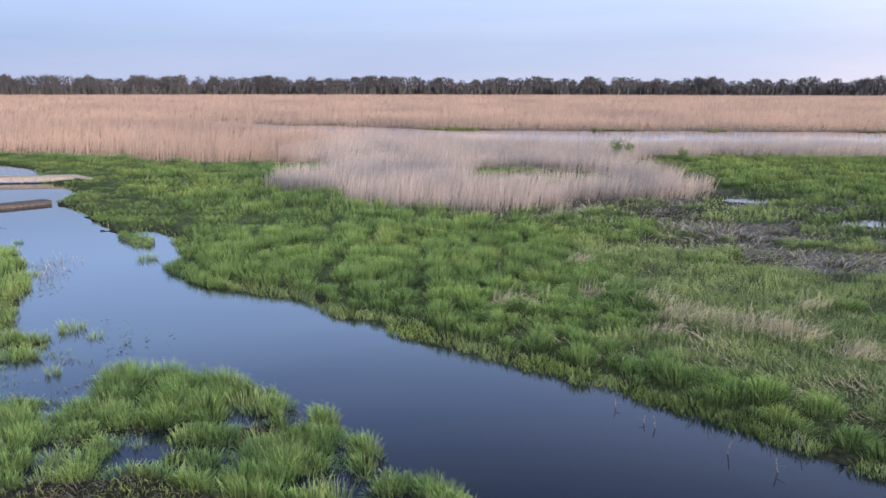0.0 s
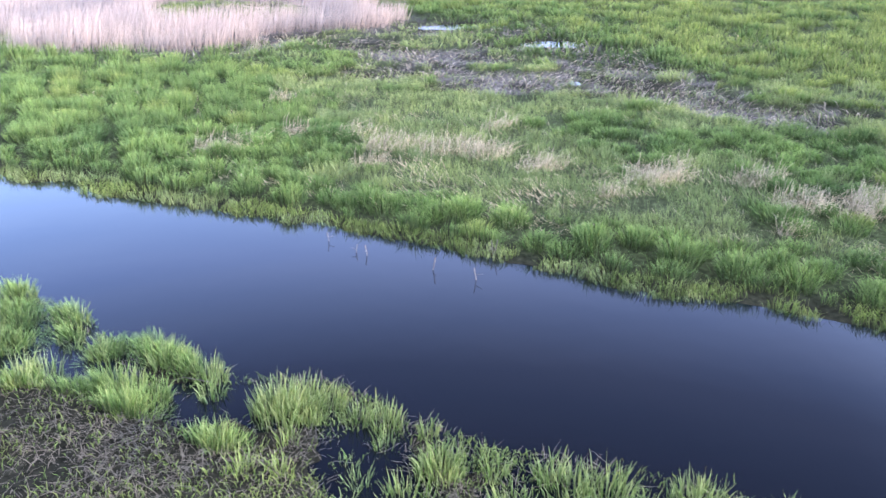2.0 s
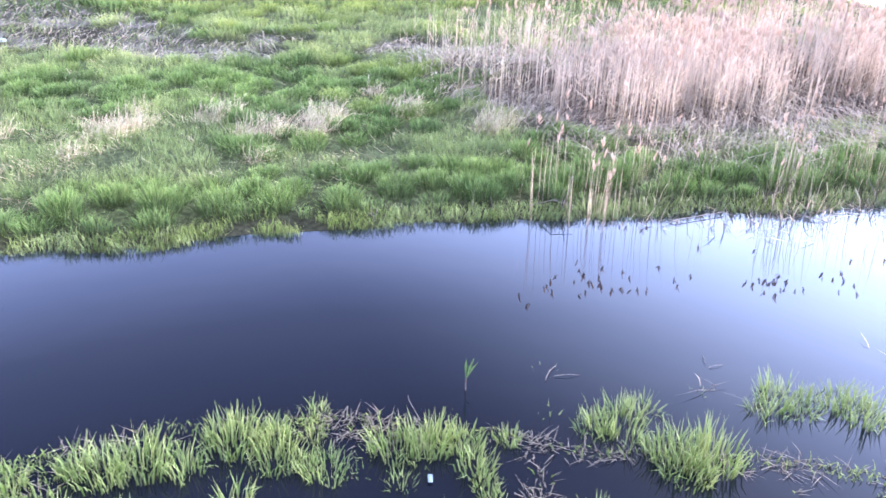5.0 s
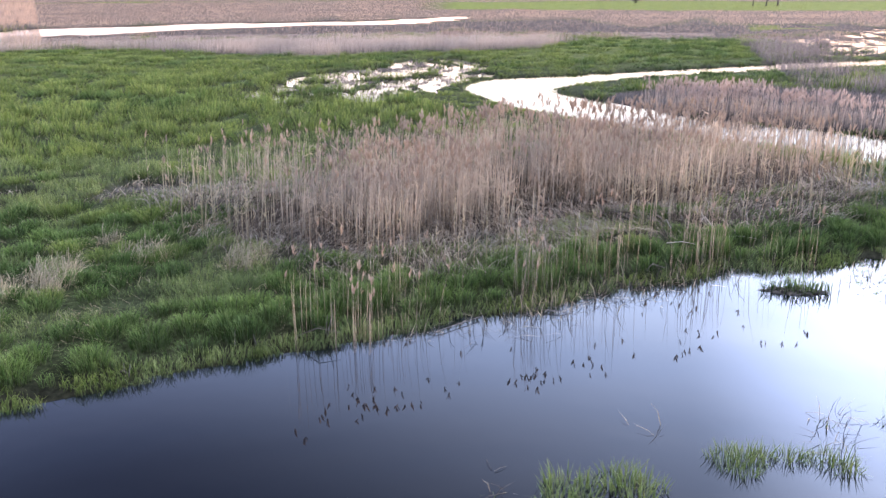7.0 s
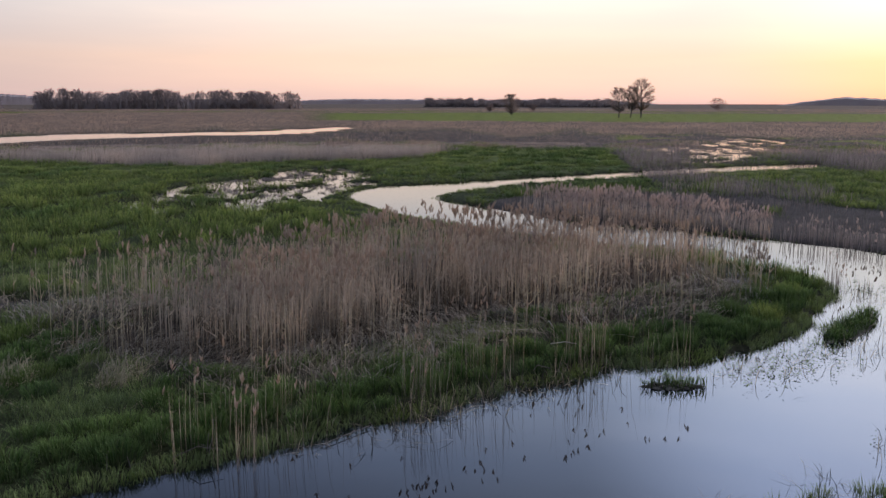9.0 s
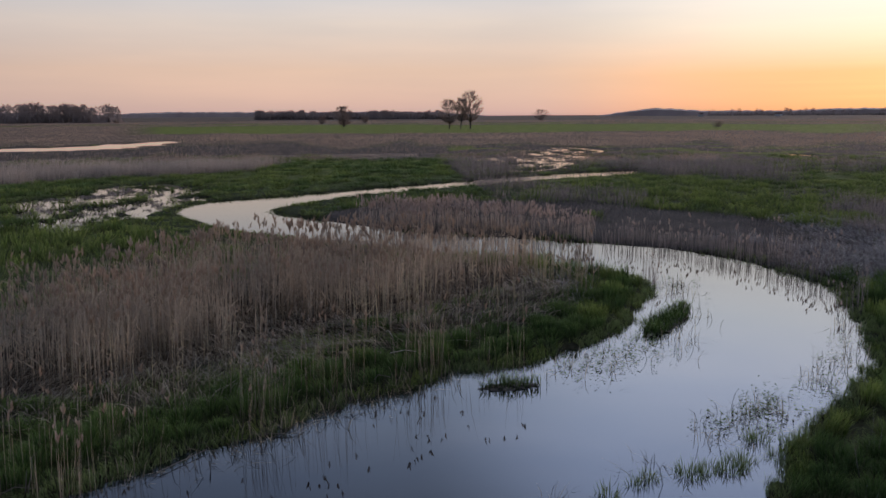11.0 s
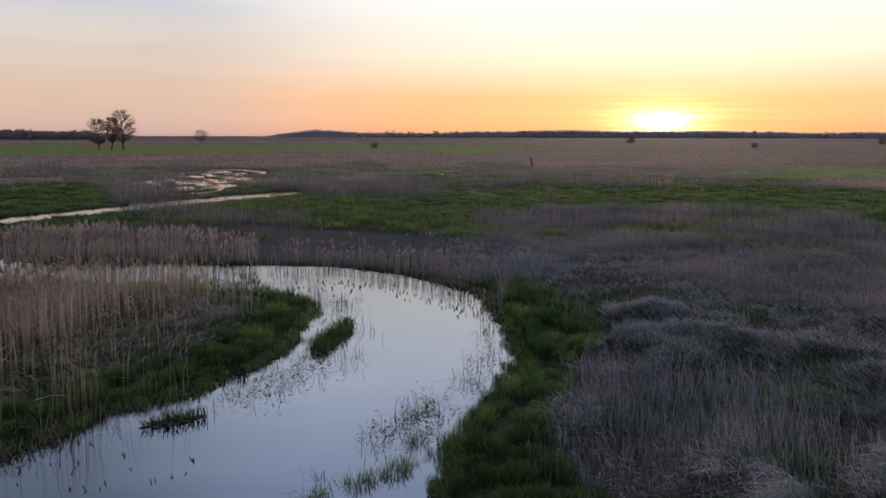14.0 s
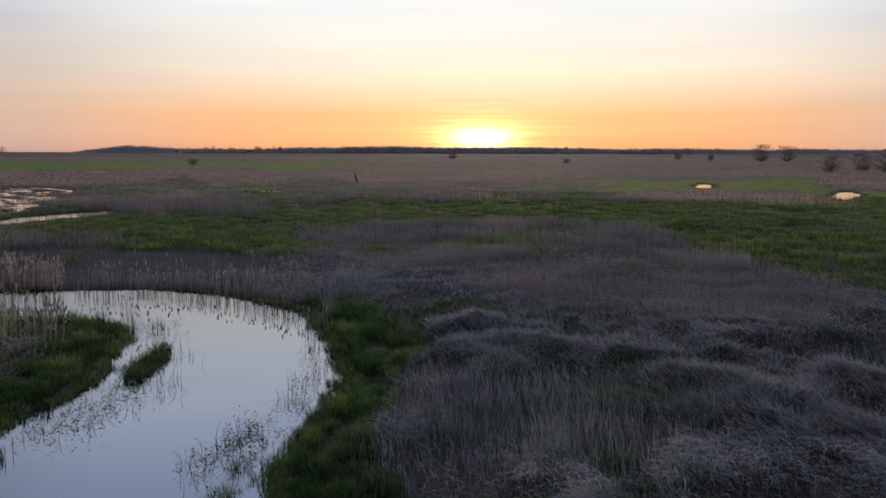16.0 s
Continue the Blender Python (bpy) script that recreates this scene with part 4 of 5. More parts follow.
def make_matted_reed():
    """The flattened old reed of the western bank, combed into waves with dark hollows, and thin stems still standing in it."""
    x, y = scatter(620000, 8, 52, 1.25, 100, 166)
    c = covers(x, y)
    crest = litter_wave(x, y)
    lying = c["litter"] * np.clip(crest * 5.5 - 0.55, 0.07, 1) * np.clip(vnoise(x, y, 0.5, 65, 2) * 3.4 - 0.8, 0.2, 1)
    lying = np.maximum(lying, np.clip(DUSK_REED(x, y) / 2 + 1, 0, 1) * 0.35)
    keep = (y < -6) & (c["water"] < -0.8) & (rng.random(len(x)) < lying) & ~(c["marsh"] & (c["litter"] < 0.3))
    x, y, c = x[keep], y[keep], pick(c, keep)
    n = len(x)
    way = 5.5 * vnoise(x, y, 3.0, 33, 2) + rng.normal(size=n) * 0.85 - 2.4
    near = c["r"] < 17
    h, lean = 0.06 + 0.22 * rng.random(n) ** 2, 1.2 + 2.2 * rng.random(n)
    w = 0.015 * np.clip(c["r"] / 13, 1, 4) ** 0.75
    z = c["z"] + 0.03 + 0.10 * rng.random(n) * c["litter"]
    far = ~near
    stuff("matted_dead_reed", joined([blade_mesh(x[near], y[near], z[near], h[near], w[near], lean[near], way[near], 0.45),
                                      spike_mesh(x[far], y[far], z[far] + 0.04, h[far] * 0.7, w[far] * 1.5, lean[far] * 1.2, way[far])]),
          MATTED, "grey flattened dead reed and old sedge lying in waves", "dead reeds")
    # thin stems still standing, in drifts
    x, y = scatter(330000, 9, 40, 1.1, 104, 160)
    c = covers(x, y)
    inland = -c["stream"]
    drift = np.clip((vnoise(x, y, 3.2, 32, 2) - 0.40) * 6, 0, 1) * np.clip((inland - 2.0) / 2, 0, 1) * np.clip((130 - c["az"]) / 8, 0.06, 1)
    drift = np.maximum(drift, 0.8 * np.exp(-((x - 12.2) ** 2 + (y + 12.2) ** 2) / 9) * np.clip((inland - 1.2) / 1.2, 0, 1))
    keep = (y < -7) & (c["water"] < -1) & ~c["marsh"] & (rng.random(len(x)) < drift * 0.42)
    x, y, c = x[keep], y[keep], pick(c, keep)
    n = len(x)
    h = (0.3 + 0.5 * rng.random(n)) * (0.6 + 0.7 * vnoise(x, y, 2.0, 82, 2))
    stuff("standing_dead_stems", spike_mesh(x, y, c["z"], h, 0.0085 * np.clip(c["r"] / 13, 1, 3), 0.1 + 0.4 * rng.random(n), -0.4 + rng.normal(size=n)),
          MATTED, "thin grey dead stems still standing on the western bank", "dead reeds")
    # old sedge greening between the drifts
    x, y = scatter(160000, 9, 36, 1.1, 104, 162)
    c = covers(x, y)
    inland = -c["stream"]
    green = np.clip((vnoise(x, y, 2.6, 83, 3) - 0.5) * 7, 0, 1) * np.clip((inland - 1.5) / 1.5, 0, 1) * np.clip((13 - inland) / 5, 0.15, 1)
    keep = (y < -7) & (c["water"] < -1) & ~c["marsh"] & (rng.random(len(x)) < green * 0.6)
    x, y, c = x[keep], y[keep], pick(c, keep)
    n = len(x)
    stuff("greening_sedge", spike_mesh(x, y, c["z"], 0.12 + 0.25 * rng.random(n), 0.012 * np.clip(c["r"] / 13, 1, 3), 0.3 + 0.6 * rng.random(n)),
          SEDGE, "dull green sedge growing through the old reed", "grass")


make_sedge("", 860000, 7, 34, 1.0, -33, 150)
make_sedge("far_", 700000, 34, 125, 1.6, -33, 166)
make_dead_grass()
for cx, cy, cs, cn in ((2.0, 21.9, 1.3, 260), (4.0, 23.0, 0.6, 70), (5.6, 22.0, 0.8, 110), (6.2, 20.7, 1.1, 240), (7.4, 19.8, 1.3, 260), (8.1, 18.9, 1.0, 200), (9.0, 17.6, 0.9, 180),
                       (10.9, 15.7, 1.0, 190), (13.1, 14.7, 0.9, 170), (5.1, 19.1, 0.6, 70), (4.4, 27.3, 0.7, 70), (9.4, 15.0, 0.5, 50)):
    dead_clump(cx, cy, cs, cn)
for cx, cy, cs, cn in ((9.4, 21.4, 0.6, 50), (16.3, 11.7, 0.9, 120), (13.6, 12.1, 0.8, 150), (12.8, 12.9, 1.0, 200), (11.5, 11.8, 0.5, 60), (11.3, 15.6, 0.8, 120), (14.4, 12.6, 0.9, 190),
                       (16.2, 9.0, 0.9, 200), (15.9, 11.2, 0.7, 100), (16.9, 13.0, 0.5, 50), (9.8, 21.6, 0.5, 40), (12.1, 16.6, 0.5, 50)):
    dead_clump(cx, cy, cs, cn)
make_marsh_floor()
make_marsh_carpet()
make_pond_mats()
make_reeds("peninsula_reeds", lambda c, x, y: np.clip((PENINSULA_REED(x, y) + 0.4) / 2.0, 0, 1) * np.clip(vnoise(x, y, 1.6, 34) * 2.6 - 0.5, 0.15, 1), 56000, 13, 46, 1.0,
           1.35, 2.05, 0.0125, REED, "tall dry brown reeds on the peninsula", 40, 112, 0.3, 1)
make_reeds("scattered_reeds", lambda c, x, y: np.clip(SPARSE_REED(x, y) / 1.5, 0, 1) * (PENINSULA_REED(x, y) < 0.4) * np.clip(vnoise(x, y, 1.8, 37) * 2.0 - 0.75, 0, 1), 16000, 13, 40, 1.0,
           1.0, 1.9, 0.010, PALE, "loose pale reed stems with plumes round the reed bed", 40, 112, 0.35, 1)
make_reeds("bank_reeds", lambda c, x, y: (np.abs(c["stream"] + 0.3) < 0.8) * (x > 11.8) * (x < 20) * (y < 6.2) * (y > -3.5) * np.clip(vnoise(x, y, 0.8, 35) * 2.6 - 1.15, 0, 1), 4200, 12, 22, 1.0,
           1.2, 2.1, 0.0065, REED, "pale old reed stems standing at the water's edge", 60, 104, 0.35, 0, 0.5)
make_reeds("spit_reeds", lambda c, x, y: (SPIT_REED(x, y) > -0.8) * (c["stream"] > -2.6) * (y < 1.5) * (x < 46) * np.where(y < -10.3, 0.03, 0.8) * np.clip(vnoise(x, y, 2.0, 38) * 2 - 0.35, 0.1, 1), 46000, 28, 58, 1.0,
           0.55, 1.45, 0.008, ASHREED, "dry reeds with heavy plumes along the spit", 80, 122, 0.95, 0, 0.0, PALEPLUME)
make_reeds("bend_stems", lambda c, x, y: (c["stream"] > -1.2) * (y < -9.5) * (x > 23) * (x < 38) * np.clip(vnoise(x, y, 1.2, 46) * 3 - 1.0, 0, 1), 14000, 26, 42, 1.0,
           0.5, 1.2, 0.006, DUSKREED, "thin bare reed stems along the bend of the stream", 98, 122, 0.12, 0, 0.35, PALEPLUME)
make_reeds("spit_sedge", lambda c, x, y: c["ash"] * (SPIT_REED(x, y) > -1.5) * (c["stream"] < -0.6) * np.clip(vnoise(x, y, 3.0, 39) * 3 - 0.8, 0.1, 1), 80000, 28, 70, 1.2, 0.2, 0.5, 0.006, DUSKSEDGE, "low grey old sedge on the spit", 76, 126)
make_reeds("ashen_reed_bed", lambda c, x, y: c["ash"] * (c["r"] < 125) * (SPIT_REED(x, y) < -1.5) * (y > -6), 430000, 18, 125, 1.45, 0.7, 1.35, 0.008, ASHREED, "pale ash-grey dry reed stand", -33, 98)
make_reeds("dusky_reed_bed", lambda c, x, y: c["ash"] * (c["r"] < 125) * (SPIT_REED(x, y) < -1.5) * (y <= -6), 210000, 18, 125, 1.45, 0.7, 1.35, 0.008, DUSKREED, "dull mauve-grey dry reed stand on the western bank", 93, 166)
make_reeds("reed_field", lambda c, x, y: c["reed"] * (PENINSULA_REED(x, y) < -3), 600000, 55, 900, 1.85, 1.1, 1.8, 0.010, REEDFAR, "wide straw-coloured reed field")
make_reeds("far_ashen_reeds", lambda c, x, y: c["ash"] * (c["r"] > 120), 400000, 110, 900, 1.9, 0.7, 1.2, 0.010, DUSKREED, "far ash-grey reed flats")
make_reeds("far_meadow", lambda c, x, y: c["grass"] * (c["r"] > 112), 300000, 112, 900, 1.8, 0.3, 0.5, 0.018, FLATS, "far green meadow on the flats")
make_litter()
make_matted_reed()


def tussock_data(count, radius, height, width, splay):
    """One tuft of upright blades, middle at the origin; some are bent over near the tip."""
    rr = radius * np.sqrt(rng.random(count))
    a = rng.random(count) * 2 * np.pi
    h = height * (0.55 + 0.55 * rng.random(count)) * (1 - 0.25 * (rr / radius) ** 2)
    bent = rng.random(count) < 0.16
    return blade_mesh(rr * np.cos(a), rr * np.sin(a), np.full(count, -0.06), h, np.full(count, width) * (0.7 + 0.6 * rng.random(count)),
                      np.where(bent, 0.55, 0.05 + splay * rr / radius + 0.14 * rng.random(count)), a + rng.normal(size=count) * 0.8, np.where(bent, 0.42, 0.03))


def make_tussocks():
    """Sedge tufts standing in the shallows, each a thing of its own."""
    shapes = []
    for count, radius, height, splay in ((80, 0.20, 0.44, 0.3), (56, 0.15, 0.42, 0.3), (130, 0.29, 0.46, 0.3), (36, 0.11, 0.36, 0.3), (22, 0.09, 0.30, 0.35), (13, 0.08, 0.25, 0.45)):
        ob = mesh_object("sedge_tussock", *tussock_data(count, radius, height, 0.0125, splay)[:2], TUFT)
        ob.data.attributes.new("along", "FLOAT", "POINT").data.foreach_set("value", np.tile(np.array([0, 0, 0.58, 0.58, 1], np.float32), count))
        shapes.append((ob.data, np.array([v.co for v in ob.data.vertices])))
        bpy.data.objects.remove(ob)
    lone = [(2.67, 7.4, 2), (2.75, 8.1, 1), (3.2, 7.4, 3), (3.73, 6.84, 1), (3.88, 6.55, 2), (4.15, 6.3, 2), (4.4, 5.9, 0), (4.95, 5.8, 2), (5.27, 5.5, 2), (5.03, 5.2, 2), (5.2, 4.65, 2),
            (5.9, 4.25, 2), (6.15, 4.0, 2), (6.35, 3.7, 2), (6.72, 3.3, 1), (5.5, 3.9, 1), (4.33, 5.1, 1), (3.1, 6.45, 2), (6.0, 3.2, 3), (7.43, 3.2, 4), (7.5, 2.6, 2), (7.65, 2.4, 2),
            (8.1, 2.3, 0), (7.5, 1.7, 2), (7.35, 1.5, 2), (7.6, 1.35, 2), (9.28, 0.97, 2), (9.1, 0.7, 1), (9.35, 0.75, 2), (8.95, 1.05, 0), (9.6, 0.3, 2), (9.5, 0.05, 2)]
    lone += [(8.82, 1.85, 4), (0.35, 9.9, 1), (1.4, 9.1, 2), (1.1, 9.3, 2), (2.3, 8.5, 2), (2.0, 8.7, 0), (0.9, 7.9, 3), (2.6, 7.3, 2), (3.2, 7.1, 1), (1.7, 7.5, 1), (2.1, 7.0, 2), (2.95, 6.3, 1),
             (3.6, 5.9, 3), (0.5, 8.0, 3), (0.3, 8.6, 1), (-2.95, 12.75, 2), (-2.7, 12.6, 2), (-3.2, 12.95, 2), (-2.5, 12.35, 2), (-3.9, 15.0, 2), (-3.6, 14.7, 2), (-2.0, 11.0, 0), (-1.0, 11.6, 0)]
    lone += [(-0.66, 10.4, 2), (0.4, 10.3, 0), (1.5, 9.4, 2), (1.75, 9.15, 2), (-1.4, 11.9, 3), (-0.2, 10.9, 1), (12.05, -3.35, 3), (12.55, -4.1, 1), (12.75, -4.35, 0), (12.9, -5.15, 2),
             (13.05, -5.5, 2), (13.0, -5.9, 2), (13.3, -6.2, 2), (13.4, -6.9, 2), (13.9, -7.5, 2), (11.8, -2.45, 4), (12.25, -3.55, 1), (14.2, -6.9, 0)]
    lone += [(-9.4, 19.9, 2), (-8.6, 19.3, 1), (-12.6, 23.2, 2), (-12.9, 24.2, 2), (-13.6, 25.5, 2), (-12.0, 23.0, 4), (8.2, 3.6, 5),
             (21.5, -7.0, 1), (22.2, -7.6, 2), (22.9, -8.3, 2), (23.6, -8.9, 2), (24.4, -9.3, 1), (23.0, -7.9, 2), (17.7, -2.5, 4), (17.8, -2.9, 1), (17.8, -3.2, 4),
             (10.55, -1.05, 2), (10.62, -1.3, 0), (10.7, -1.5, 0), (10.75, -1.85, 0), (10.78, -2.05, 1), (10.8, -2.3, 2), (10.7, -2.5, 0), (11.05, -2.75, 5), (10.3, -1.2, 2),
             (-12.2, 31.9, 2), (-11.7, 31.2, 2), (-10.6, 28.6, 2)]
    x, y = scatter(24000, 5.6, 34, 1.0, -34, 106)
    c = covers(x, y)
    inland = -c["stream"]
    thick = np.clip((vnoise(x, y, 1.1, 36) - 0.40) * 6, 0, 1)
    keep = c["marsh"] & (inland > -0.2) & (inland < 9) & (rng.random(len(x)) < thick * np.where(x > 6.2, 0.0, np.where(x > 1.5, 0.10, np.where(x > 0, 0.3, 0.10))) * (PEAT_FLAT(x, y) < 0.1))
    places = lone + [(px, py, int(k)) for px, py, k in zip(x[keep], y[keep], rng.choice(6, keep.sum(), p=[0.07, 0.13, 0.02, 0.30, 0.28, 0.20]))]
    xs, ys = np.array([p[0] for p in places]), np.array([p[1] for p in places])
    zs = covers(xs, ys)["z"]
    near = np.hypot(xs, ys)
    near[:len(lone)] = 0
    rest = []
    for rank, i in enumerate(np.argsort(near, kind="stable")[:2600]):
        (px, py, k), z = places[i], max(float(zs[i]), -0.1)
        s = 0.8 + 0.4 * rng.random()
        m = pose(px, py, z, 0, 0, 360 * rng.random()) @ Matrix.Diagonal((s, s, s * (0.85 + 0.3 * rng.random()), 1))
        if rank < 290:
            ob = new("sedge_tussock", shapes[k][0])
            ob.matrix_basis = m
            tagged(ob, "yellow-green sedge tussock standing in shallow water", "grass tussock", "tussocks in the shallows")
        else:
            a = np.array(m)
            v = shapes[k][1] @ a[:3, :3].T + a[:3, 3]
            q = np.arange(len(v) // 5)[:, None] * 5
            rest.append((v, [q + np.array([[0, 1, 2, 3]]), q + np.array([[3, 2, 4]])], np.tile(np.array([0, 0, 0.58, 0.58, 1], np.float32), len(v) // 5)))
    if rest:
        stuff("marsh_sedge", joined(rest), TUFT, "many more sedge tussocks in the flooded marsh", "grass")


make_tussocks()


# ---- distance ----
def make_woods(name, az0, az1, dist, depth, count, h0, h1, mat, label, scrub=0.5):
    """A far belt of bare trees: thin trunks, upward twig sprays, and a dark understorey."""
    a = np.radians(az0 + (az1 - az0) * rng.random(count))
    d = dist + depth * rng.random(count)
    x, y = d * np.sin(a), d * np.cos(a)
    h = h0 + (h1 - h0) * np.clip(0.7 * rng.random(count) + 1.2 * vnoise(np.degrees(a) * 20, d * 0, 18, 40) - 0.45, 0, 1)
    k = 130
    t = rng.random((count, k)) ** 0.75
    rad = h[:, None] * 0.24 * np.sqrt(rng.random((count, k))) * (0.5 + 0.7 * np.sin(np.pi * np.clip(t, 0.05, 0.95)))
    b = rng.random((count, k)) * 2 * np.pi
    px, py, pz = x[:, None] + rad * np.cos(b), y[:, None] + rad * np.sin(b), h[:, None] * (0.15 + 0.78 * t)
    ln, w = h[:, None] * (0.06 + 0.06 * rng.random((count, k))), h[:, None] * (0.012 + 0.016 * rng.random((count, k)))
    v = np.empty((count, k, 3, 3), np.float32)
    f = rng.random((count, k)) * np.pi
    v[..., 0, :] = np.stack([px - np.cos(f) * w, py - np.sin(f) * w, pz - ln * 0.3], -1)
    v[..., 1, :] = np.stack([px + np.cos(f) * w, py + np.sin(f) * w, pz - ln * 0.3 * rng.random((count, k))], -1)
    v[..., 2, :] = np.stack([px + np.cos(b) * ln * 0.6, py + np.sin(b) * ln * 0.6, pz + ln], -1)
    w = h * 0.016
    trunk = np.stack([np.stack([x - w, y, 0 * x - 0.4], -1), np.stack([x + w, y + w, 0 * x - 0.4], -1), np.stack([x, y, h * 0.92], -1)], 1)
    m = int(count * scrub * 14)
    sa = np.radians(az0 + (az1 - az0) * rng.random(m))
    sd = dist + depth * rng.random(m)
    half = 1.6 + 4.4 * rng.random(m) ** 2
    sh = h0 * (0.35 + 0.6 * rng.random(m)) * (1.15 - 0.1 * half)
    sx, sy = sd * np.sin(sa), sd * np.cos(sa)
    g = rng.random(m) * np.pi
    bush = np.stack([np.stack([sx - np.cos(g) * half, sy - np.sin(g) * half, 0 * sx - 0.3], -1), np.stack([sx + np.cos(g) * half, sy + np.sin(g) * half, 0 * sx - 0.3], -1),
                     np.stack([sx + rng.normal(size=m), sy + rng.normal(size=m), sh], -1)], 1)
    v = np.concatenate([v.reshape(-1, 3), trunk.reshape(-1, 3), bush.reshape(-1, 3)])
    return tagged(mesh_object(name, v, np.arange(len(v)).reshape(-1, 3), mat), label, "trees", kind="stuff")


make_woods("far_forest", -34, 47, 790, 130, 1000, 12, 19, WOODS, "distant dark leafless forest edge behind the reeds", 6.0)
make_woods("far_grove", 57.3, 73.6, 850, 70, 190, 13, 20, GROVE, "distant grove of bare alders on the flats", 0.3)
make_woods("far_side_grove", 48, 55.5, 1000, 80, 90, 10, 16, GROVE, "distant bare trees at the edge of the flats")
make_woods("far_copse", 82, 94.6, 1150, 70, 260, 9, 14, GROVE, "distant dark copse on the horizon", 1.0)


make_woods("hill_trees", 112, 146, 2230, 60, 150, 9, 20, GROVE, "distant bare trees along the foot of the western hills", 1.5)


def make_hills(name, az0, az1, dist, height, label, seed):
    a = np.radians(np.linspace(az0, az1, 400))
    prof = height * (0.35 + 0.65 * vnoise(np.degrees(a) * 10, 0 * a, 60, seed, 2)) * np.clip(np.minimum(np.degrees(a) - az0, az1 - np.degrees(a)) / 4, 0, 1)
    prof = prof + 4 * vnoise(np.degrees(a) * 10, 0 * a, 1.5, seed + 1, 2) * np.clip(prof / 6, 0, 1)
    rows = []
    for dd, hh in ((0, -1.0), (20, 0.75), (180, 1.0), (400, 0.2)):
        rows.append(np.stack([(dist + dd) * np.sin(a), (dist + dd) * np.cos(a), np.maximum(prof * hh, -1) if hh > 0 else 0 * a - 1], 1))
    v = np.concatenate(rows)
    n = len(a)
    f = np.concatenate([np.stack([np.arange(n - 1) + i * n, np.arange(1, n) + i * n, np.arange(1, n) + (i + 1) * n, np.arange(n - 1) + (i + 1) * n], 1) for i in range(3)])
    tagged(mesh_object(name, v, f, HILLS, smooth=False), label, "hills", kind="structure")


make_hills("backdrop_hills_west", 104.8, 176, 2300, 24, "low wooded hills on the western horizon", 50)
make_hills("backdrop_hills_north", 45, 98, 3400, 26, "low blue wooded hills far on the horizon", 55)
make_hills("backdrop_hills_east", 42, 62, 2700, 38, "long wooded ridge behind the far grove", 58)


# ---- trees, shrubs and things ----
def tube(pieces, p, q, r0, r1, sides=5):
    """Adds a tapered stem from p to q to the pieces."""
    axis = (q - p).normalized()
    u = axis.orthogonal().normalized()
    w = axis.cross(u)
    ring = [(math.cos(2 * math.pi * i / sides), math.sin(2 * math.pi * i / sides)) for i in range(sides)]
    at = sum(len(v) for v, _ in pieces)
    verts = [tuple(p + (u * c + w * s) * r0) for c, s in ring] + [tuple(q + (u * c + w * s) * r1) for c, s in ring]
    faces = [(at + i, at + (i + 1) % sides, at + sides + (i + 1) % sides, at + sides + i) for i in range(sides)]
    faces.append(tuple(at + sides + i for i in range(sides)))
    pieces.append((verts, faces))


def part(name, pieces, mat, parent=None, label=""):
    me = bpy.data.meshes.new(name)
    me.from_pydata([v for vs, _ in pieces for v in vs], [], [f for _, fs in pieces for f in fs])
    me.materials.append(mat)
    ob = new(name, me)
    ob.parent = parent
    if label:
        ob["label"] = label
    return ob


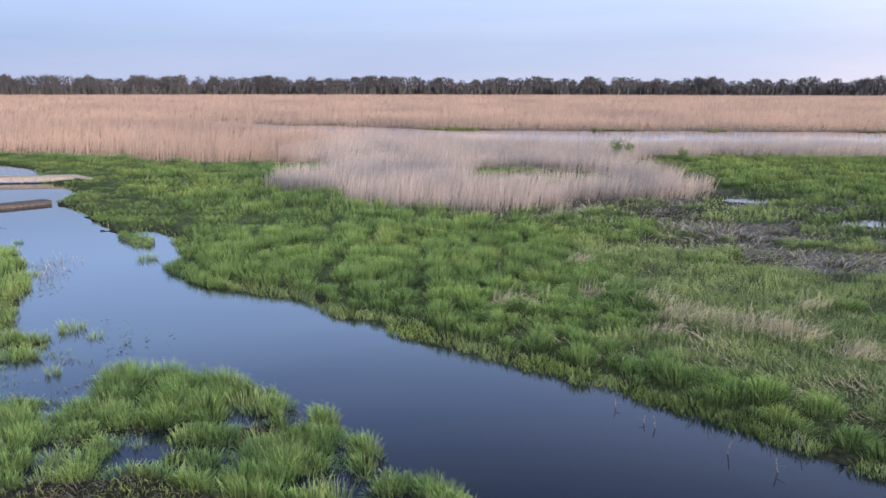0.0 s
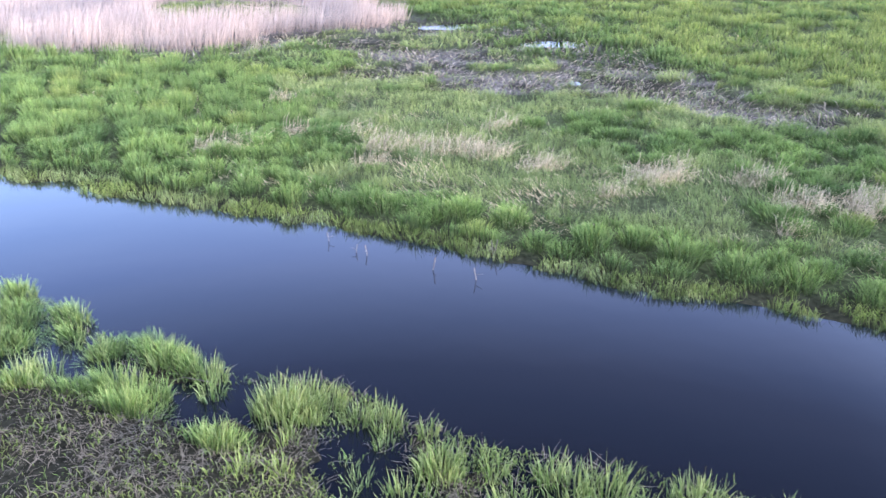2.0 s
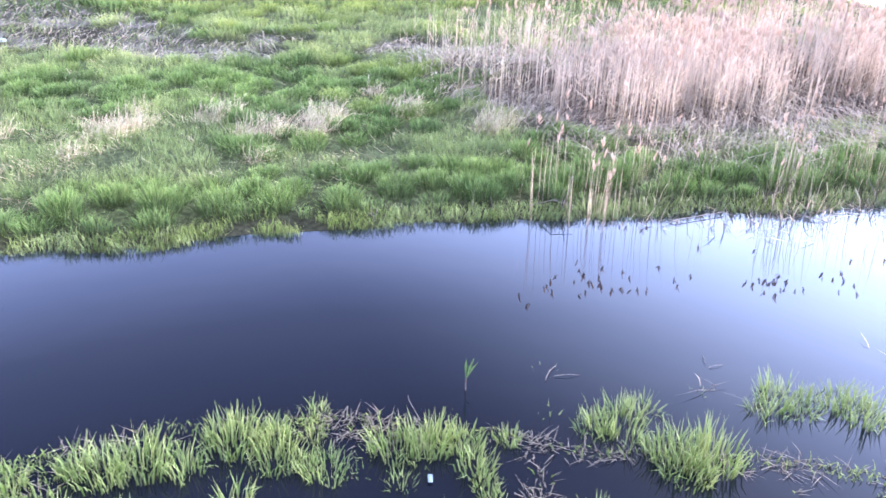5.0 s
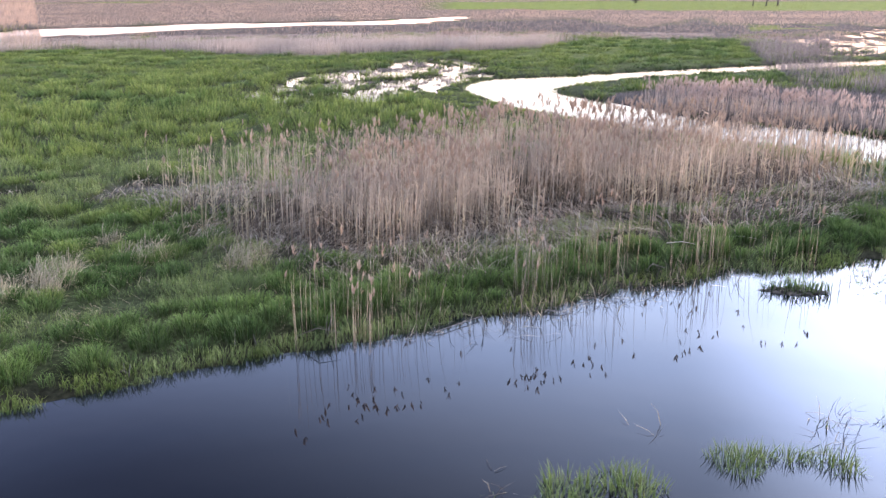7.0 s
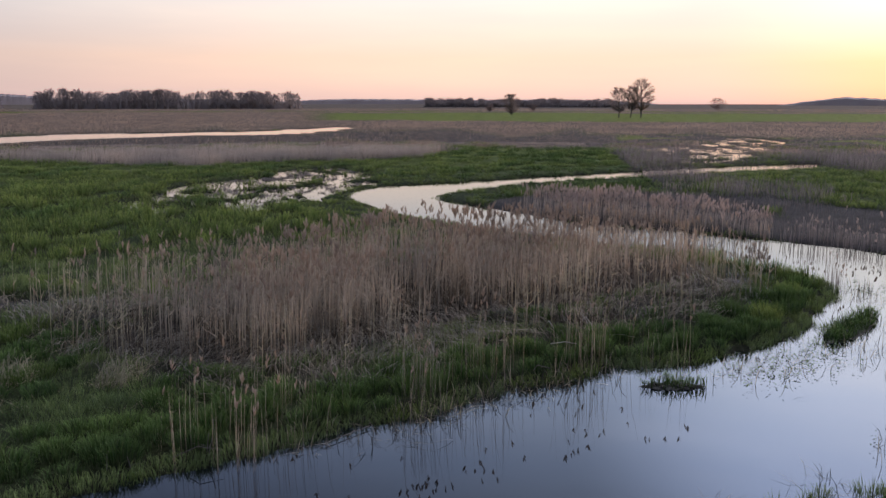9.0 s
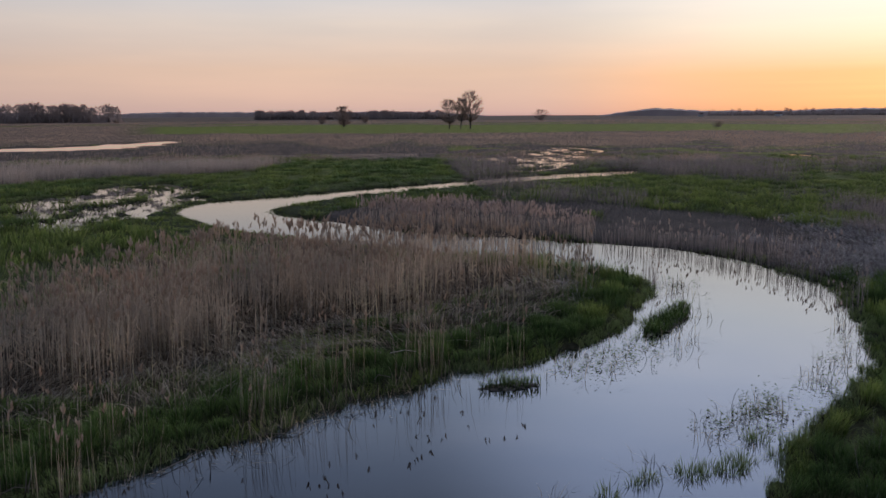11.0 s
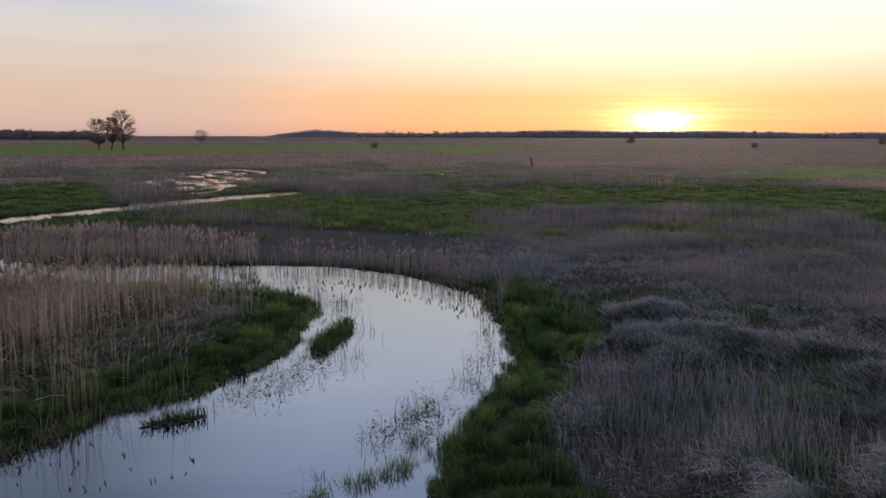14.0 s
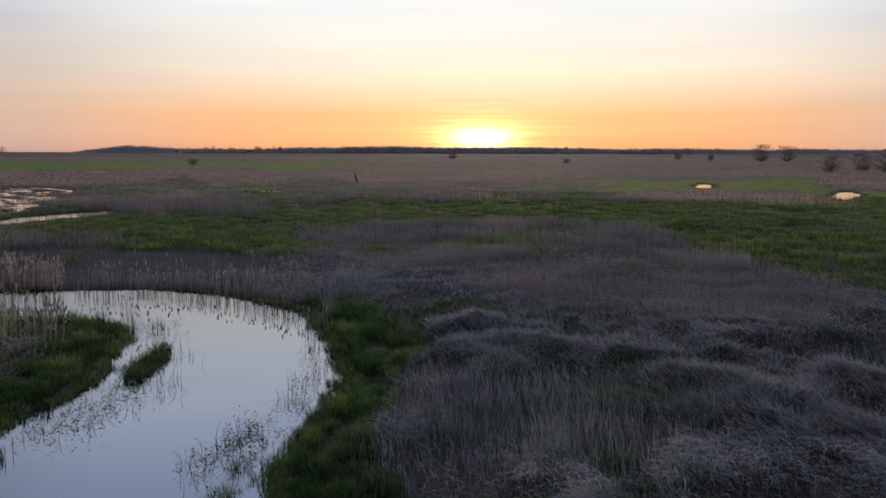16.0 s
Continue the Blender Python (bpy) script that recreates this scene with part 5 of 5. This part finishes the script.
def bare_tree(name, x, y, height, spread, seed, label, category="tree", stems=1, clear=0.25):
    """A leafless tree: trunk, forking limbs, sprays of fine twigs."""
    rnd = random.Random(seed)
    root = new(name)
    trunk, limbs, twigs = [], [], []
    fine = 0.010 + 0.00006 * math.hypot(x, y)

    def vec(a, up, out):
        return Vector((math.cos(a) * out, math.sin(a) * out, up))

    def spray(p, way, size, count):
        for _ in range(count):
            d = (way + Vector((rnd.gauss(0, 0.6), rnd.gauss(0, 0.6), rnd.gauss(0.15, 0.45)))).normalized() * size * rnd.uniform(0.5, 1.2)
            s = Vector((rnd.gauss(0, 1), rnd.gauss(0, 1), rnd.gauss(0, 1))).cross(d).normalized() * fine
            at = sum(len(v) for v, _ in twigs[-1:]) and twigs[-1][1][-1][-1] + 1
            twigs.append(([tuple(p - s), tuple(p + s), tuple(p + d)], [(at, at + 1, at + 2)]))

    for k in range(stems):
        a0 = rnd.uniform(0, 6.28)
        foot = vec(a0, 0, 0.5 * (stems > 1)) + Vector((0, 0, -0.3))
        top = foot + vec(a0, height * 0.9, spread * (0.35 if stems > 1 else 0.06))
        bend = foot.lerp(top, 0.5) + Vector((rnd.gauss(0, 0.03), rnd.gauss(0, 0.03), 0)) * height
        r = height * 0.018 / (1 if stems == 1 else 1.5)
        tube(trunk, foot, bend, r, r * 0.65, 7)
        tube(trunk, bend, top, r * 0.65, r * 0.12, 7)
        for i in range(150 if stems == 1 else 55):
            # a tip somewhere in the oval crown, reached by a limb from lower down the trunk
            t = clear + (1.0 - clear) * rnd.random() ** 1.1
            half = spread * math.sqrt(max(0.01, 1 - ((t - 0.5 - 0.5 * clear) / (0.5 * (1 - clear) + 0.03)) ** 2)) / (1 if stems == 1 else 1.4)
            a, reach = rnd.uniform(0, 6.28), half * rnd.random() ** 0.4
            base = foot.lerp(bend, min(t * 2, 1)) if t < 0.5 else bend.lerp(top, t * 2 - 1)
            q = base + vec(a, 0, reach)
            s = max(clear * 0.8, t - 0.25 * rnd.uniform(0.4, 1.0) * (0.3 + reach / max(spread, 0.1)))
            p = foot.lerp(bend, min(s * 2, 1)) if s < 0.5 else bend.lerp(top, s * 2 - 1)
            tube(limbs, p, q, r * 0.16 * (1.2 - t), r * 0.035, 3)
            way = (q - p).normalized()
            spray(p.lerp(q, 0.6), way, height * 0.085, 12)
            spray(p.lerp(q, 0.8), way, height * 0.085, 13)
            spray(q, way, height * 0.08, 20)
    part("trunk", trunk, BARK, root)
    crown = part("crown", limbs, BARK, root, "forking bare limbs")
    part("twig_haze", twigs, TWIG, crown, "haze of fine brown spring twigs")
    root.location = (x, y, 0.1)
    return tagged(root, label, category)


bare_tree("alder_tree", 349.6, -30.5, 13.5, 4.3, 3, "bare leaning alder tree with fine twigs on the flats", clear=0.24)
bare_tree("alder_tree", 350.5, -35.2, 14.5, 3.1, 5, "slim bare alder tree between two taller trees", clear=0.28)
bare_tree("alder_tree", 358.9, -40.4, 17.5, 5.4, 8, "tallest bare alder tree of the group of three", clear=0.24)
bare_tree("round_tree", 782, -155, 11.5, 8.5, 11, "lone round-crowned bare tree far on the flats", clear=0.12)
bare_tree("willow_shrub", 424, 16, 11.5, 5.0, 13, "spreading many-stemmed bare willow on the meadow", "shrub", 4, 0.15)
bare_tree("willow_shrub", 560, 36, 6, 4.0, 17, "small bare willow by the far copse", "shrub", 3, 0.15)
bare_tree("willow_shrub", 575, 8, 6.5, 3.6, 19, "small upright bare willow by the far copse", "shrub", 2, 0.2)
for i, (sx, sy, sh, sp) in enumerate(((272, -475, 12, 9), (263, -490, 11, 8), (118.9, -245.7, 6, 3.6), (123, -278, 6.5, 5), (109, -259, 8, 6), (104, -270, 9, 6), (387, -554, 6, 4), (326, -504, 5, 3),
                                      (520, -436, 8, 6), (357, -149, 3.2, 2.4), (300, -330, 3, 2.5))):
    bare_tree("flat_shrub", sx, sy, sh, sp, 40 + i, "dark bare shrub standing on the western flats", "shrub", 3, 0.1)


def snag():
    pieces = []
    tube(pieces, Vector((0, 0, -0.3)), Vector((0.35, 0.1, 1.1)), 0.22, 0.17, 7)
    tube(pieces, Vector((0.35, 0.1, 1.1)), Vector((1.0, -0.1, 1.9)), 0.17, 0.10, 7)
    tube(pieces, Vector((0.3, 0.1, 1.0)), Vector((0.0, 0.4, 1.5)), 0.10, 0.05, 6)
    ob = part("dead_stump", pieces, BARK)
    ob.location = (133.5, -88.5, 0.1)
    tagged(ob, "dark leaning dead stump in the reed flats", "stump")


snag()


def box(pieces, c, size, turn=None):
    """Adds a bevelled board, or any box with its edges taken off."""
    bm = bmesh.new()
    bmesh.ops.create_cube(bm, size=1)
    for v in bm.verts:
        v.co = Vector((v.co.x * size[0], v.co.y * size[1], v.co.z * size[2]))
    bmesh.ops.bevel(bm, geom=bm.edges[:], offset=min(size) * 0.12, segments=1, affect="EDGES")
    m = Matrix.Translation(c) @ (turn or Matrix.Identity(4))
    at = sum(len(v) for v, _ in pieces)
    bm.verts.index_update()
    pieces.append(([tuple(m @ v.co) for v in bm.verts], [tuple(at + v.index for v in f.verts) for f in bm.faces]))
    bm.free()


def footbridge(name, x, y, turn, length, width, deck, ramp_len, label, wood=None):
    """A plank walk over the water: bearers, posts, cross boards, a sloped end."""
    wood = wood or WOOD
    root = new(name)
    for side in (-1, 1):
        p = []
        box(p, (-length / 2, side * (width / 2 - 0.06), deck - 0.06 - 0.5 * min(0.28, deck)), (length, 0.10, min(0.28, deck)))
        part("bearer", p, wood, root)
        for k in range(int(length / 3) + 1):
            p = []
            box(p, (-0.15 - 3 * k, side * (width / 2 - 0.18), deck / 2 - 0.55), (0.14, 0.12, deck + 0.55))
            part("post", p, wood, root)
    first = None
    count = int(length / 0.165)
    for k in range(count):
        if first is None:
            p = []
            box(p, (0, 0, 0), (0.15, width + 0.06, 0.045))
            first = part("board", p, wood, root)
            ob = first
        else:
            ob = new("board", first.data)
            ob.parent = root
        ob.location = (-0.09 - 0.165 * k, rng.normal() * 0.015, deck - 0.035 + rng.normal() * 0.004)
    if ramp_len:
        slope = math.atan2(deck - 0.1, ramp_len)
        p = []
        box(p, (ramp_len / 2, 0, deck / 2 - 0.02), (ramp_len / math.cos(slope), width, 0.06), Matrix.Rotation(slope, 4, "Y"))
        part("ramp", p, wood, root, "sloped plank ramp")
    root.matrix_basis = pose(x, y, 0, 0, 0, turn)
    return tagged(root, label, "footbridge")


footbridge("footbridge", -24.0, 53.6, 10, 18, 1.0, 0.42, 1.6, "weathered wooden footbridge with a sloped end over the water")
footbridge("low_plank_walk", -20.9, 43.2, 50, 9, 0.9, 0.2, 0, "low dark wooden plank walk just above the water", DARKWOOD)


def reed_stub(x, y, h, tilt, label="broken pale reed stub standing in the water"):
    p = []
    top = Vector((math.cos(tilt) * h * 0.35, math.sin(tilt) * h * 0.35, h))
    tube(p, Vector((0, 0, -0.15)), top, 0.0065, 0.008, 5)
    tube(p, top * 0.45, top * 0.45 + Vector((math.cos(tilt + 2), math.sin(tilt + 2), 0.25)) * h * 0.6, 0.006, 0.003, 4)
    ob = part("reed_stub", p, PALEWOOD)
    ob.location = (x, y, 0)
    tagged(ob, label, "reed stub", "broken reed stubs")


PALEWOOD = plain_material("bleached_stem", (0.11, 0.095, 0.08), (0.22, 0.195, 0.165), 20)
WHITESTEM = plain_material("sun_bleached_stem", (0.50, 0.46, 0.40), (0.74, 0.70, 0.62), 20)
DARKSTEM = plain_material("sodden_stem", (0.05, 0.045, 0.04), (0.14, 0.12, 0.10), 10)
for i, (sx, sy, sh) in enumerate(((5.7, 13.0, 0.36), (5.78, 13.05, 0.3), (5.1, 12.2, 0.24), (4.5, 12.9, 0.26), (3.4, 14.1, 0.16), (3.6, 13.9, 0.2), (3.1, 14.9, 0.2), (10.6, 8.2, 0.26), (10.75, 8.3, 0.2),
                                  (12.3, 6.7, 0.3), (12.9, 5.7, 0.5), (13.0, 5.75, 0.4), (13.6, 4.8, 0.2))):
    reed_stub(sx, sy, sh, i * 1.7)


SALLOW = plain_material("sallow_leaf", (0.05, 0.10, 0.03), (0.11, 0.19, 0.05), 6, 0.6, 0.3)


def sallow_bush(x, y, size, seed):
    """A small leafy bush: a few forked stems and many separate leaves."""
    rnd = random.Random(seed)
    stems, leaves = [], []
    for k in range(9):
        a = rnd.uniform(0, 6.28)
        q = Vector((math.cos(a) * size * rnd.uniform(0.2, 0.6), math.sin(a) * size * rnd.uniform(0.2, 0.6), size * rnd.uniform(1.0, 1.5)))
        tube(stems, Vector((0, 0, -0.1)), q, 0.02 * size, 0.006 * size, 4)
        for j in range(70):
            p = q * rnd.uniform(0.45, 1.05) + Vector((rnd.gauss(0, 0.16), rnd.gauss(0, 0.16), rnd.gauss(0, 0.13))) * size
            d = Vector((rnd.gauss(0, 1), rnd.gauss(0, 1), rnd.gauss(0.3, 0.7))).normalized() * 0.11 * size
            s = d.orthogonal().normalized() * 0.035 * size
            at = 4 * len(leaves)
            leaves.append(([tuple(p), tuple(p + d * 0.5 + s), tuple(p + d), tuple(p + d * 0.5 - s)], [(at, at + 1, at + 2, at + 3)]))
    root = new("sallow_bush")
    part("stem_cluster", stems, BARK, root)
    part("foliage", leaves, SALLOW, root)
    root.location = (x, y, 0.05)
    tagged(root, "small dark green sallow bush among the pale reeds", "bush")


sallow_bush(14.3, 70.3, 1.1, 5)
sallow_bush(18.8, 66.0, 0.8, 6)
sallow_bush(15.6, 71.0, 0.9, 7)


def fallen_reed(x, y, z, length, turn, lift, mat, name="fallen_reed", label="pale broken reed stem fallen on the bank", thick=0.009):
    p = []
    way = Vector((math.cos(turn), math.sin(turn), lift))
    a, b = Vector((0, 0, 0)), way * length * 0.6
    c = b + (way + Vector((0.3, -0.2, -0.25 - lift))) * length * 0.4
    tube(p, a, b, thick, thick * 0.9, 5)
    tube(p, b, c, thick * 0.9, thick * 0.5, 5)
    ob = part(name, p, mat)
    ob.location = (x, y, z)
    tagged(ob, label, "fallen reed", "fallen reed stems")


for i, (fx, fy, fz, fl, lift) in enumerate(((21.6, -1.2, 0.3, 0.6, 0.5), (21.5, -1.3, 0.3, 0.5, 0.9), (20.7, -1.6, 0.25, 0.7, 0.1), (20.8, -1.8, 0.2, 0.7, 0.2), (21.0, -0.3, 0.3, 0.35, 1.2),
                                            (19.6, -0.2, 0.3, 0.6, 0.2), (14.0, 4.2, 0.05, 1.5, 0.05), (14.6, 3.2, 0.05, 1.8, 0.0), (12.7, 6.2, 0.1, 0.8, 0.5), (13.1, 5.6, 0.1, 0.9, 0.6),
                                            (16.2, 1.7, 0.03, 1.6, 0.0), (15.3, 2.6, 0.03, 1.4, 0.02), (12.0, 7.0, 0.15, 0.7, 0.3), (0.4, 10.2, 0.05, 0.7, 0.05), (-3.6, 12.1, 0.05, 0.9, 0.0),
                                            (16.6, 0.9, 0.05, 1.2, 0.35), (18.0, -0.2, 0.2, 0.9, 0.4))):
    fallen_reed(fx, fy, fz, fl, i * 2.1 + 0.4, lift, WHITESTEM if i < 6 else PALEWOOD)


for fx, fy, fl, turn in ((8.0, 3.5, 0.34, 0.2), (8.15, 3.45, 0.28, -0.9), (9.5, 1.95, 0.22, 0.6), (9.45, 1.9, 0.18, -0.7), (6.6, 4.5, 0.3, 1.0)):
    fallen_reed(fx, fy, 0.015, fl, turn, 0.12, PALEWOOD, label="pale broken reed leaf afloat on the stream", thick=0.004)


def green_sprig(x, y, size):
    """A lone young shoot: three broad blades on a dark stalk in the water."""
    root = new("reed_shoot")
    p = []
    tube(p, Vector((0, 0, -0.2)), Vector((0.01, 0, size * 0.45)), 0.010, 0.007, 6)
    part("stalk", p, DARKSTEM, root)
    for turn, lean, up in ((0.4, 0.05, 1.0), (-0.6, 0.55, 0.75), (0.1, 0.75, 0.6)):
        out = Vector((math.cos(turn), math.sin(turn), 0))
        side = Vector((-math.sin(turn), math.cos(turn), 0)) * 0.016
        foot, tip = Vector((0, 0, size * 0.35)), Vector((0, 0, size * 0.35)) + (out * lean + Vector((0, 0, up))) * size * 0.75
        mid = foot.lerp(tip, 0.5) + Vector((0, 0, 0.03))
        part("blade", [([tuple(foot), tuple(mid + side), tuple(tip), tuple(mid - side), tuple(mid + Vector((0, 0, 0.006)))], [(0, 1, 4), (1, 2, 4), (2, 3, 4), (3, 0, 4)])], SALLOW, root)
    root.location = (x, y, 0)
    tagged(root, "lone young green reed shoot standing in the stream", "reed shoot")


green_sprig(7.28, 4.22, 0.42)


def plastic_scrap(x, y):
    """A crumpled scrap of pale sheet, lying half in the water."""
    bm = bmesh.new()
    bmesh.ops.create_grid(bm, x_segments=6, y_segments=4, size=0.5)
    rnd = random.Random(4)
    for v in bm.verts:
        v.co = Vector((v.co.x * 0.12, v.co.y * 0.05, 0.02 + 0.012 * rnd.random()))
    bmesh.ops.solidify(bm, geom=bm.faces[:], thickness=0.003)
    me = bpy.data.meshes.new("plastic_scrap")
    bm.to_mesh(me)
    bm.free()
    me.materials.append(plain_material("pale_sheet", (0.14, 0.20, 0.22), (0.24, 0.31, 0.33), 30, 0.4))
    ob = new("plastic_scrap", me)
    ob.matrix_basis = pose(x, y, 0.0, 0, 0, 35)
    tagged(ob, "crumpled pale blue scrap of plastic sheet among sedge tufts", "litter")


plastic_scrap(5.72, 3.68)


def debris():
    """Thin dead stems tangled on the water along the banks and round the islet."""
    spots = [(20.5, -7.2, 0.9, 60), (19.0, -4.6, 0.9, 60), (19.8, -5.9, 0.8, 50), (21.2, -7.9, 0.7, 40), (23.5, -9.0, 0.9, 50), (28.1, -10.3, 0.8, 70), (26.6, -9.9, 0.8, 40), (25.2, -9.4, 0.5, 20),
             (15.2, -7.0, 0.7, 70), (15.8, -7.8, 0.6, 50), (17.5, -9.9, 0.5, 45), (18.4, -10.8, 0.5, 40), (19.4, -11.9, 0.5, 40), (14.3, -6.2, 0.6, 40), (13.0, -4.5, 0.5, 30)]
    spots += [(13.9, 4.1, 0.8, 60), (14.7, 2.9, 0.8, 80), (15.4, 2.2, 0.8, 160), (16.4, 1.3, 0.8, 200), (17.1, 0.5, 0.7, 160), (17.8, -0.4, 0.6, 120), (18.4, -1.2, 0.6, 80), (18.0, -2.9, 0.6, 20), (-12.9, 26.0, 0.9, 60), (-13.4, 28.0, 0.8, 40),
              (23.8, -14.0, 0.6, 30), (21.6, -13.0, 0.5, 30), (9.0, 1.7, 0.4, 5), (11.0, -0.1, 0.3, 5), (11.9, -2.7, 0.5, 26), (11.2, -2.6, 0.3, 14)]
    px, py = [], []
    for sx, sy, sp, k in spots:
        px.append(sx + rng.normal(size=k) * sp * 0.55)
        py.append(sy + rng.normal(size=k) * sp * 0.55)
    x, y = np.concatenate(px), np.concatenate(py)
    n = len(x)
    up = rng.random(n) < 0.4
    h = np.where(up, 0.12 + 0.35 * rng.random(n), 0.03 + 0.06 * rng.random(n))
    lean = np.where(up, 0.2 + 0.6 * rng.random(n), 4 + 6 * rng.random(n))
    m = rng.random(n) < 0.45
    for name, k, mat, label in (("floating_stems", m, PALE, "pale dead stems tangled on the water at the bank"), ("sodden_stems", ~m, DARKSTEM, "dark sodden stems sticking out of the water")):
        stuff(name, blade_mesh(x[k], y[k], np.full(k.sum(), 0.015), h[k], np.full(k.sum(), 0.012), lean[k]), mat, label, "dead stems")


debris()


def grass_islet(x0, y0, x1, y1, width, count, label):
    """A low mud bank in the water with sedge on it."""
    root = new("grass_islet")
    way = Vector((x1 - x0, y1 - y0, 0))
    across = Vector((-way.y, way.x, 0)).normalized()
    bm = bmesh.new()
    bmesh.ops.create_icosphere(bm, subdivisions=3, radius=1.0)
    m = Matrix(((way.x * 0.48, across.x * width * 0.8, 0, 0), (way.y * 0.48, across.y * width * 0.8, 0, 0), (0, 0, 0.045, 0), (0, 0, 0, 1)))
    for v in bm.verts:
        v.co = m @ (v.co * (1 + 0.25 * math.sin(7 * v.co.x + 3 * x0) * math.cos(5 * v.co.y)))
    me = bpy.data.meshes.new("mud_bank")
    bm.to_mesh(me)
    bm.free()
    me.materials.append(GROUND)
    bank = new("mud_bank", me)
    bank.parent = root
    t, u = rng.random(count) - 0.5, rng.normal(size=count) * 0.5
    keep = np.abs(u) < 1.1 * np.sqrt(np.clip(1 - (2 * t) ** 2, 0.05, 1)) * (0.6 + 0.6 * vnoise(t * 9 + x0, u * 2, 1.0, 90))
    t, u = t[keep], u[keep]
    k = len(t)
    x, y = way.x * t * 1.1 + across.x * u * width, way.y * t * 1.1 + across.y * u * width
    h = (0.12 + 0.2 * rng.random(k)) * (0.5 + 0.9 * vnoise(x + x0, y + y0, 0.5, 91, 2))
    v, f, al = blade_mesh(x, y, np.full(k, 0.03), h, np.full(k, 0.015), 0.3 + 0.6 * rng.random(k), None, 0.1)
    mesh_object("sedge", v, f, SEDGE, al, root)
    root.location = ((x0 + x1) / 2, (y0 + y1) / 2, 0.0)
    tagged(root, label, "islet")


grass_islet(21.7, -7.4, 24.6, -9.4, 0.5, 1200, "long low grassy islet beside the peninsula")
grass_islet(17.6, -2.2, 17.75, -3.5, 0.3, 230, "small grassy islet close to the peninsula's bank")
grass_islet(-13.2, 33.4, -11.6, 31.6, 0.6, 700, "grassy islet off the tip of the sedge bank")
grass_islet(-16.2, 38.0, -13.6, 36.0, 0.7, 800, "low grassy spur in the water below the sedge bank")


def water_weed():
    """Dark leafy stems rising from the shallows, and leaf rafts on the water."""
    x, y = [], []
    for sx, sy, sp, k in ((27.8, -10.3, 0.75, 420), (15.4, -7.4, 0.5, 260), (16.0, -8.0, 0.5, 260), (15.0, -6.6, 0.4, 120), (16.9, -9.6, 0.35, 120), (18.8, -11.1, 0.4, 110), (20.4, -12.2, 0.4, 90),
                          (19.6, -5.6, 0.6, 260), (20.4, -6.5, 0.6, 260), (18.8, -4.4, 0.5, 160), (21.2, -7.0, 0.4, 120), (-14.2, 27.4, 0.8, 220), (-12.6, 24.6, 0.6, 140), (-8.0, 19.0, 0.5, 100)):
        cx, cy = rng.normal(size=(2, max(k // 12, 4))) * sp
        pickone = rng.integers(0, len(cx), k)
        x.append(sx + cx[pickone] + rng.normal(size=k) * 0.06)
        y.append(sy + cy[pickone] + rng.normal(size=k) * 0.06)
    x, y = np.concatenate(x), np.concatenate(y)
    n = len(x)
    z = 0.01 + 0.28 * rng.random(n) ** 2.2
    a, s = rng.random(n) * 2 * np.pi, 0.022 + 0.028 * rng.random(n)
    v = np.empty((n, 4, 3), np.float32)
    up = (rng.random(n) - 0.3) * s
    v[:, 0] = np.stack([x, y, z], 1)
    v[:, 1] = np.stack([x + np.cos(a + 0.45) * s, y + np.sin(a + 0.45) * s, z + up * 0.5], 1)
    v[:, 2] = np.stack([x + np.cos(a) * s * 1.9, y + np.sin(a) * s * 1.9, z + up], 1)
    v[:, 3] = np.stack([x + np.cos(a - 0.45) * s, y + np.sin(a - 0.45) * s, z + up * 0.5], 1)
    stuff("water_weed", (v.reshape(-1, 3), [np.arange(n * 4).reshape(-1, 4)], np.tile(np.array([0.2, 0.5, 0.8, 0.5], np.float32), n)), SEDGE, "dark leafy weed rising from the shallows", "water weed")


water_weed()


def far_house(x, y, turn):
    root = new("far_house")
    p = []
    box(p, (0, 0, 2.2), (12, 7, 4.4))
    part("wall", p, plain_material("limewash", (0.6, 0.58, 0.55), (0.75, 0.73, 0.7), 0.5), root)
    verts = [(-6.4, -4, 4.3), (6.4, -4, 4.3), (6.4, 4, 4.3), (-6.4, 4, 4.3), (-6.4, 0, 7.6), (6.4, 0, 7.6)]
    part("roof", [(verts, [(0, 1, 5, 4), (2, 3, 4, 5), (0, 4, 3), (1, 2, 5), (3, 2, 1, 0)])], plain_material("roof_tiles", (0.12, 0.07, 0.06), (0.2, 0.12, 0.1), 1), root)
    root.matrix_basis = pose(x, y, 0, 0, 0, turn)
    tagged(root, "tiny pale farmhouse with a dark roof before the hills", "house")


far_house(1500, -742, 25)
far_house(1540, -610, -10)
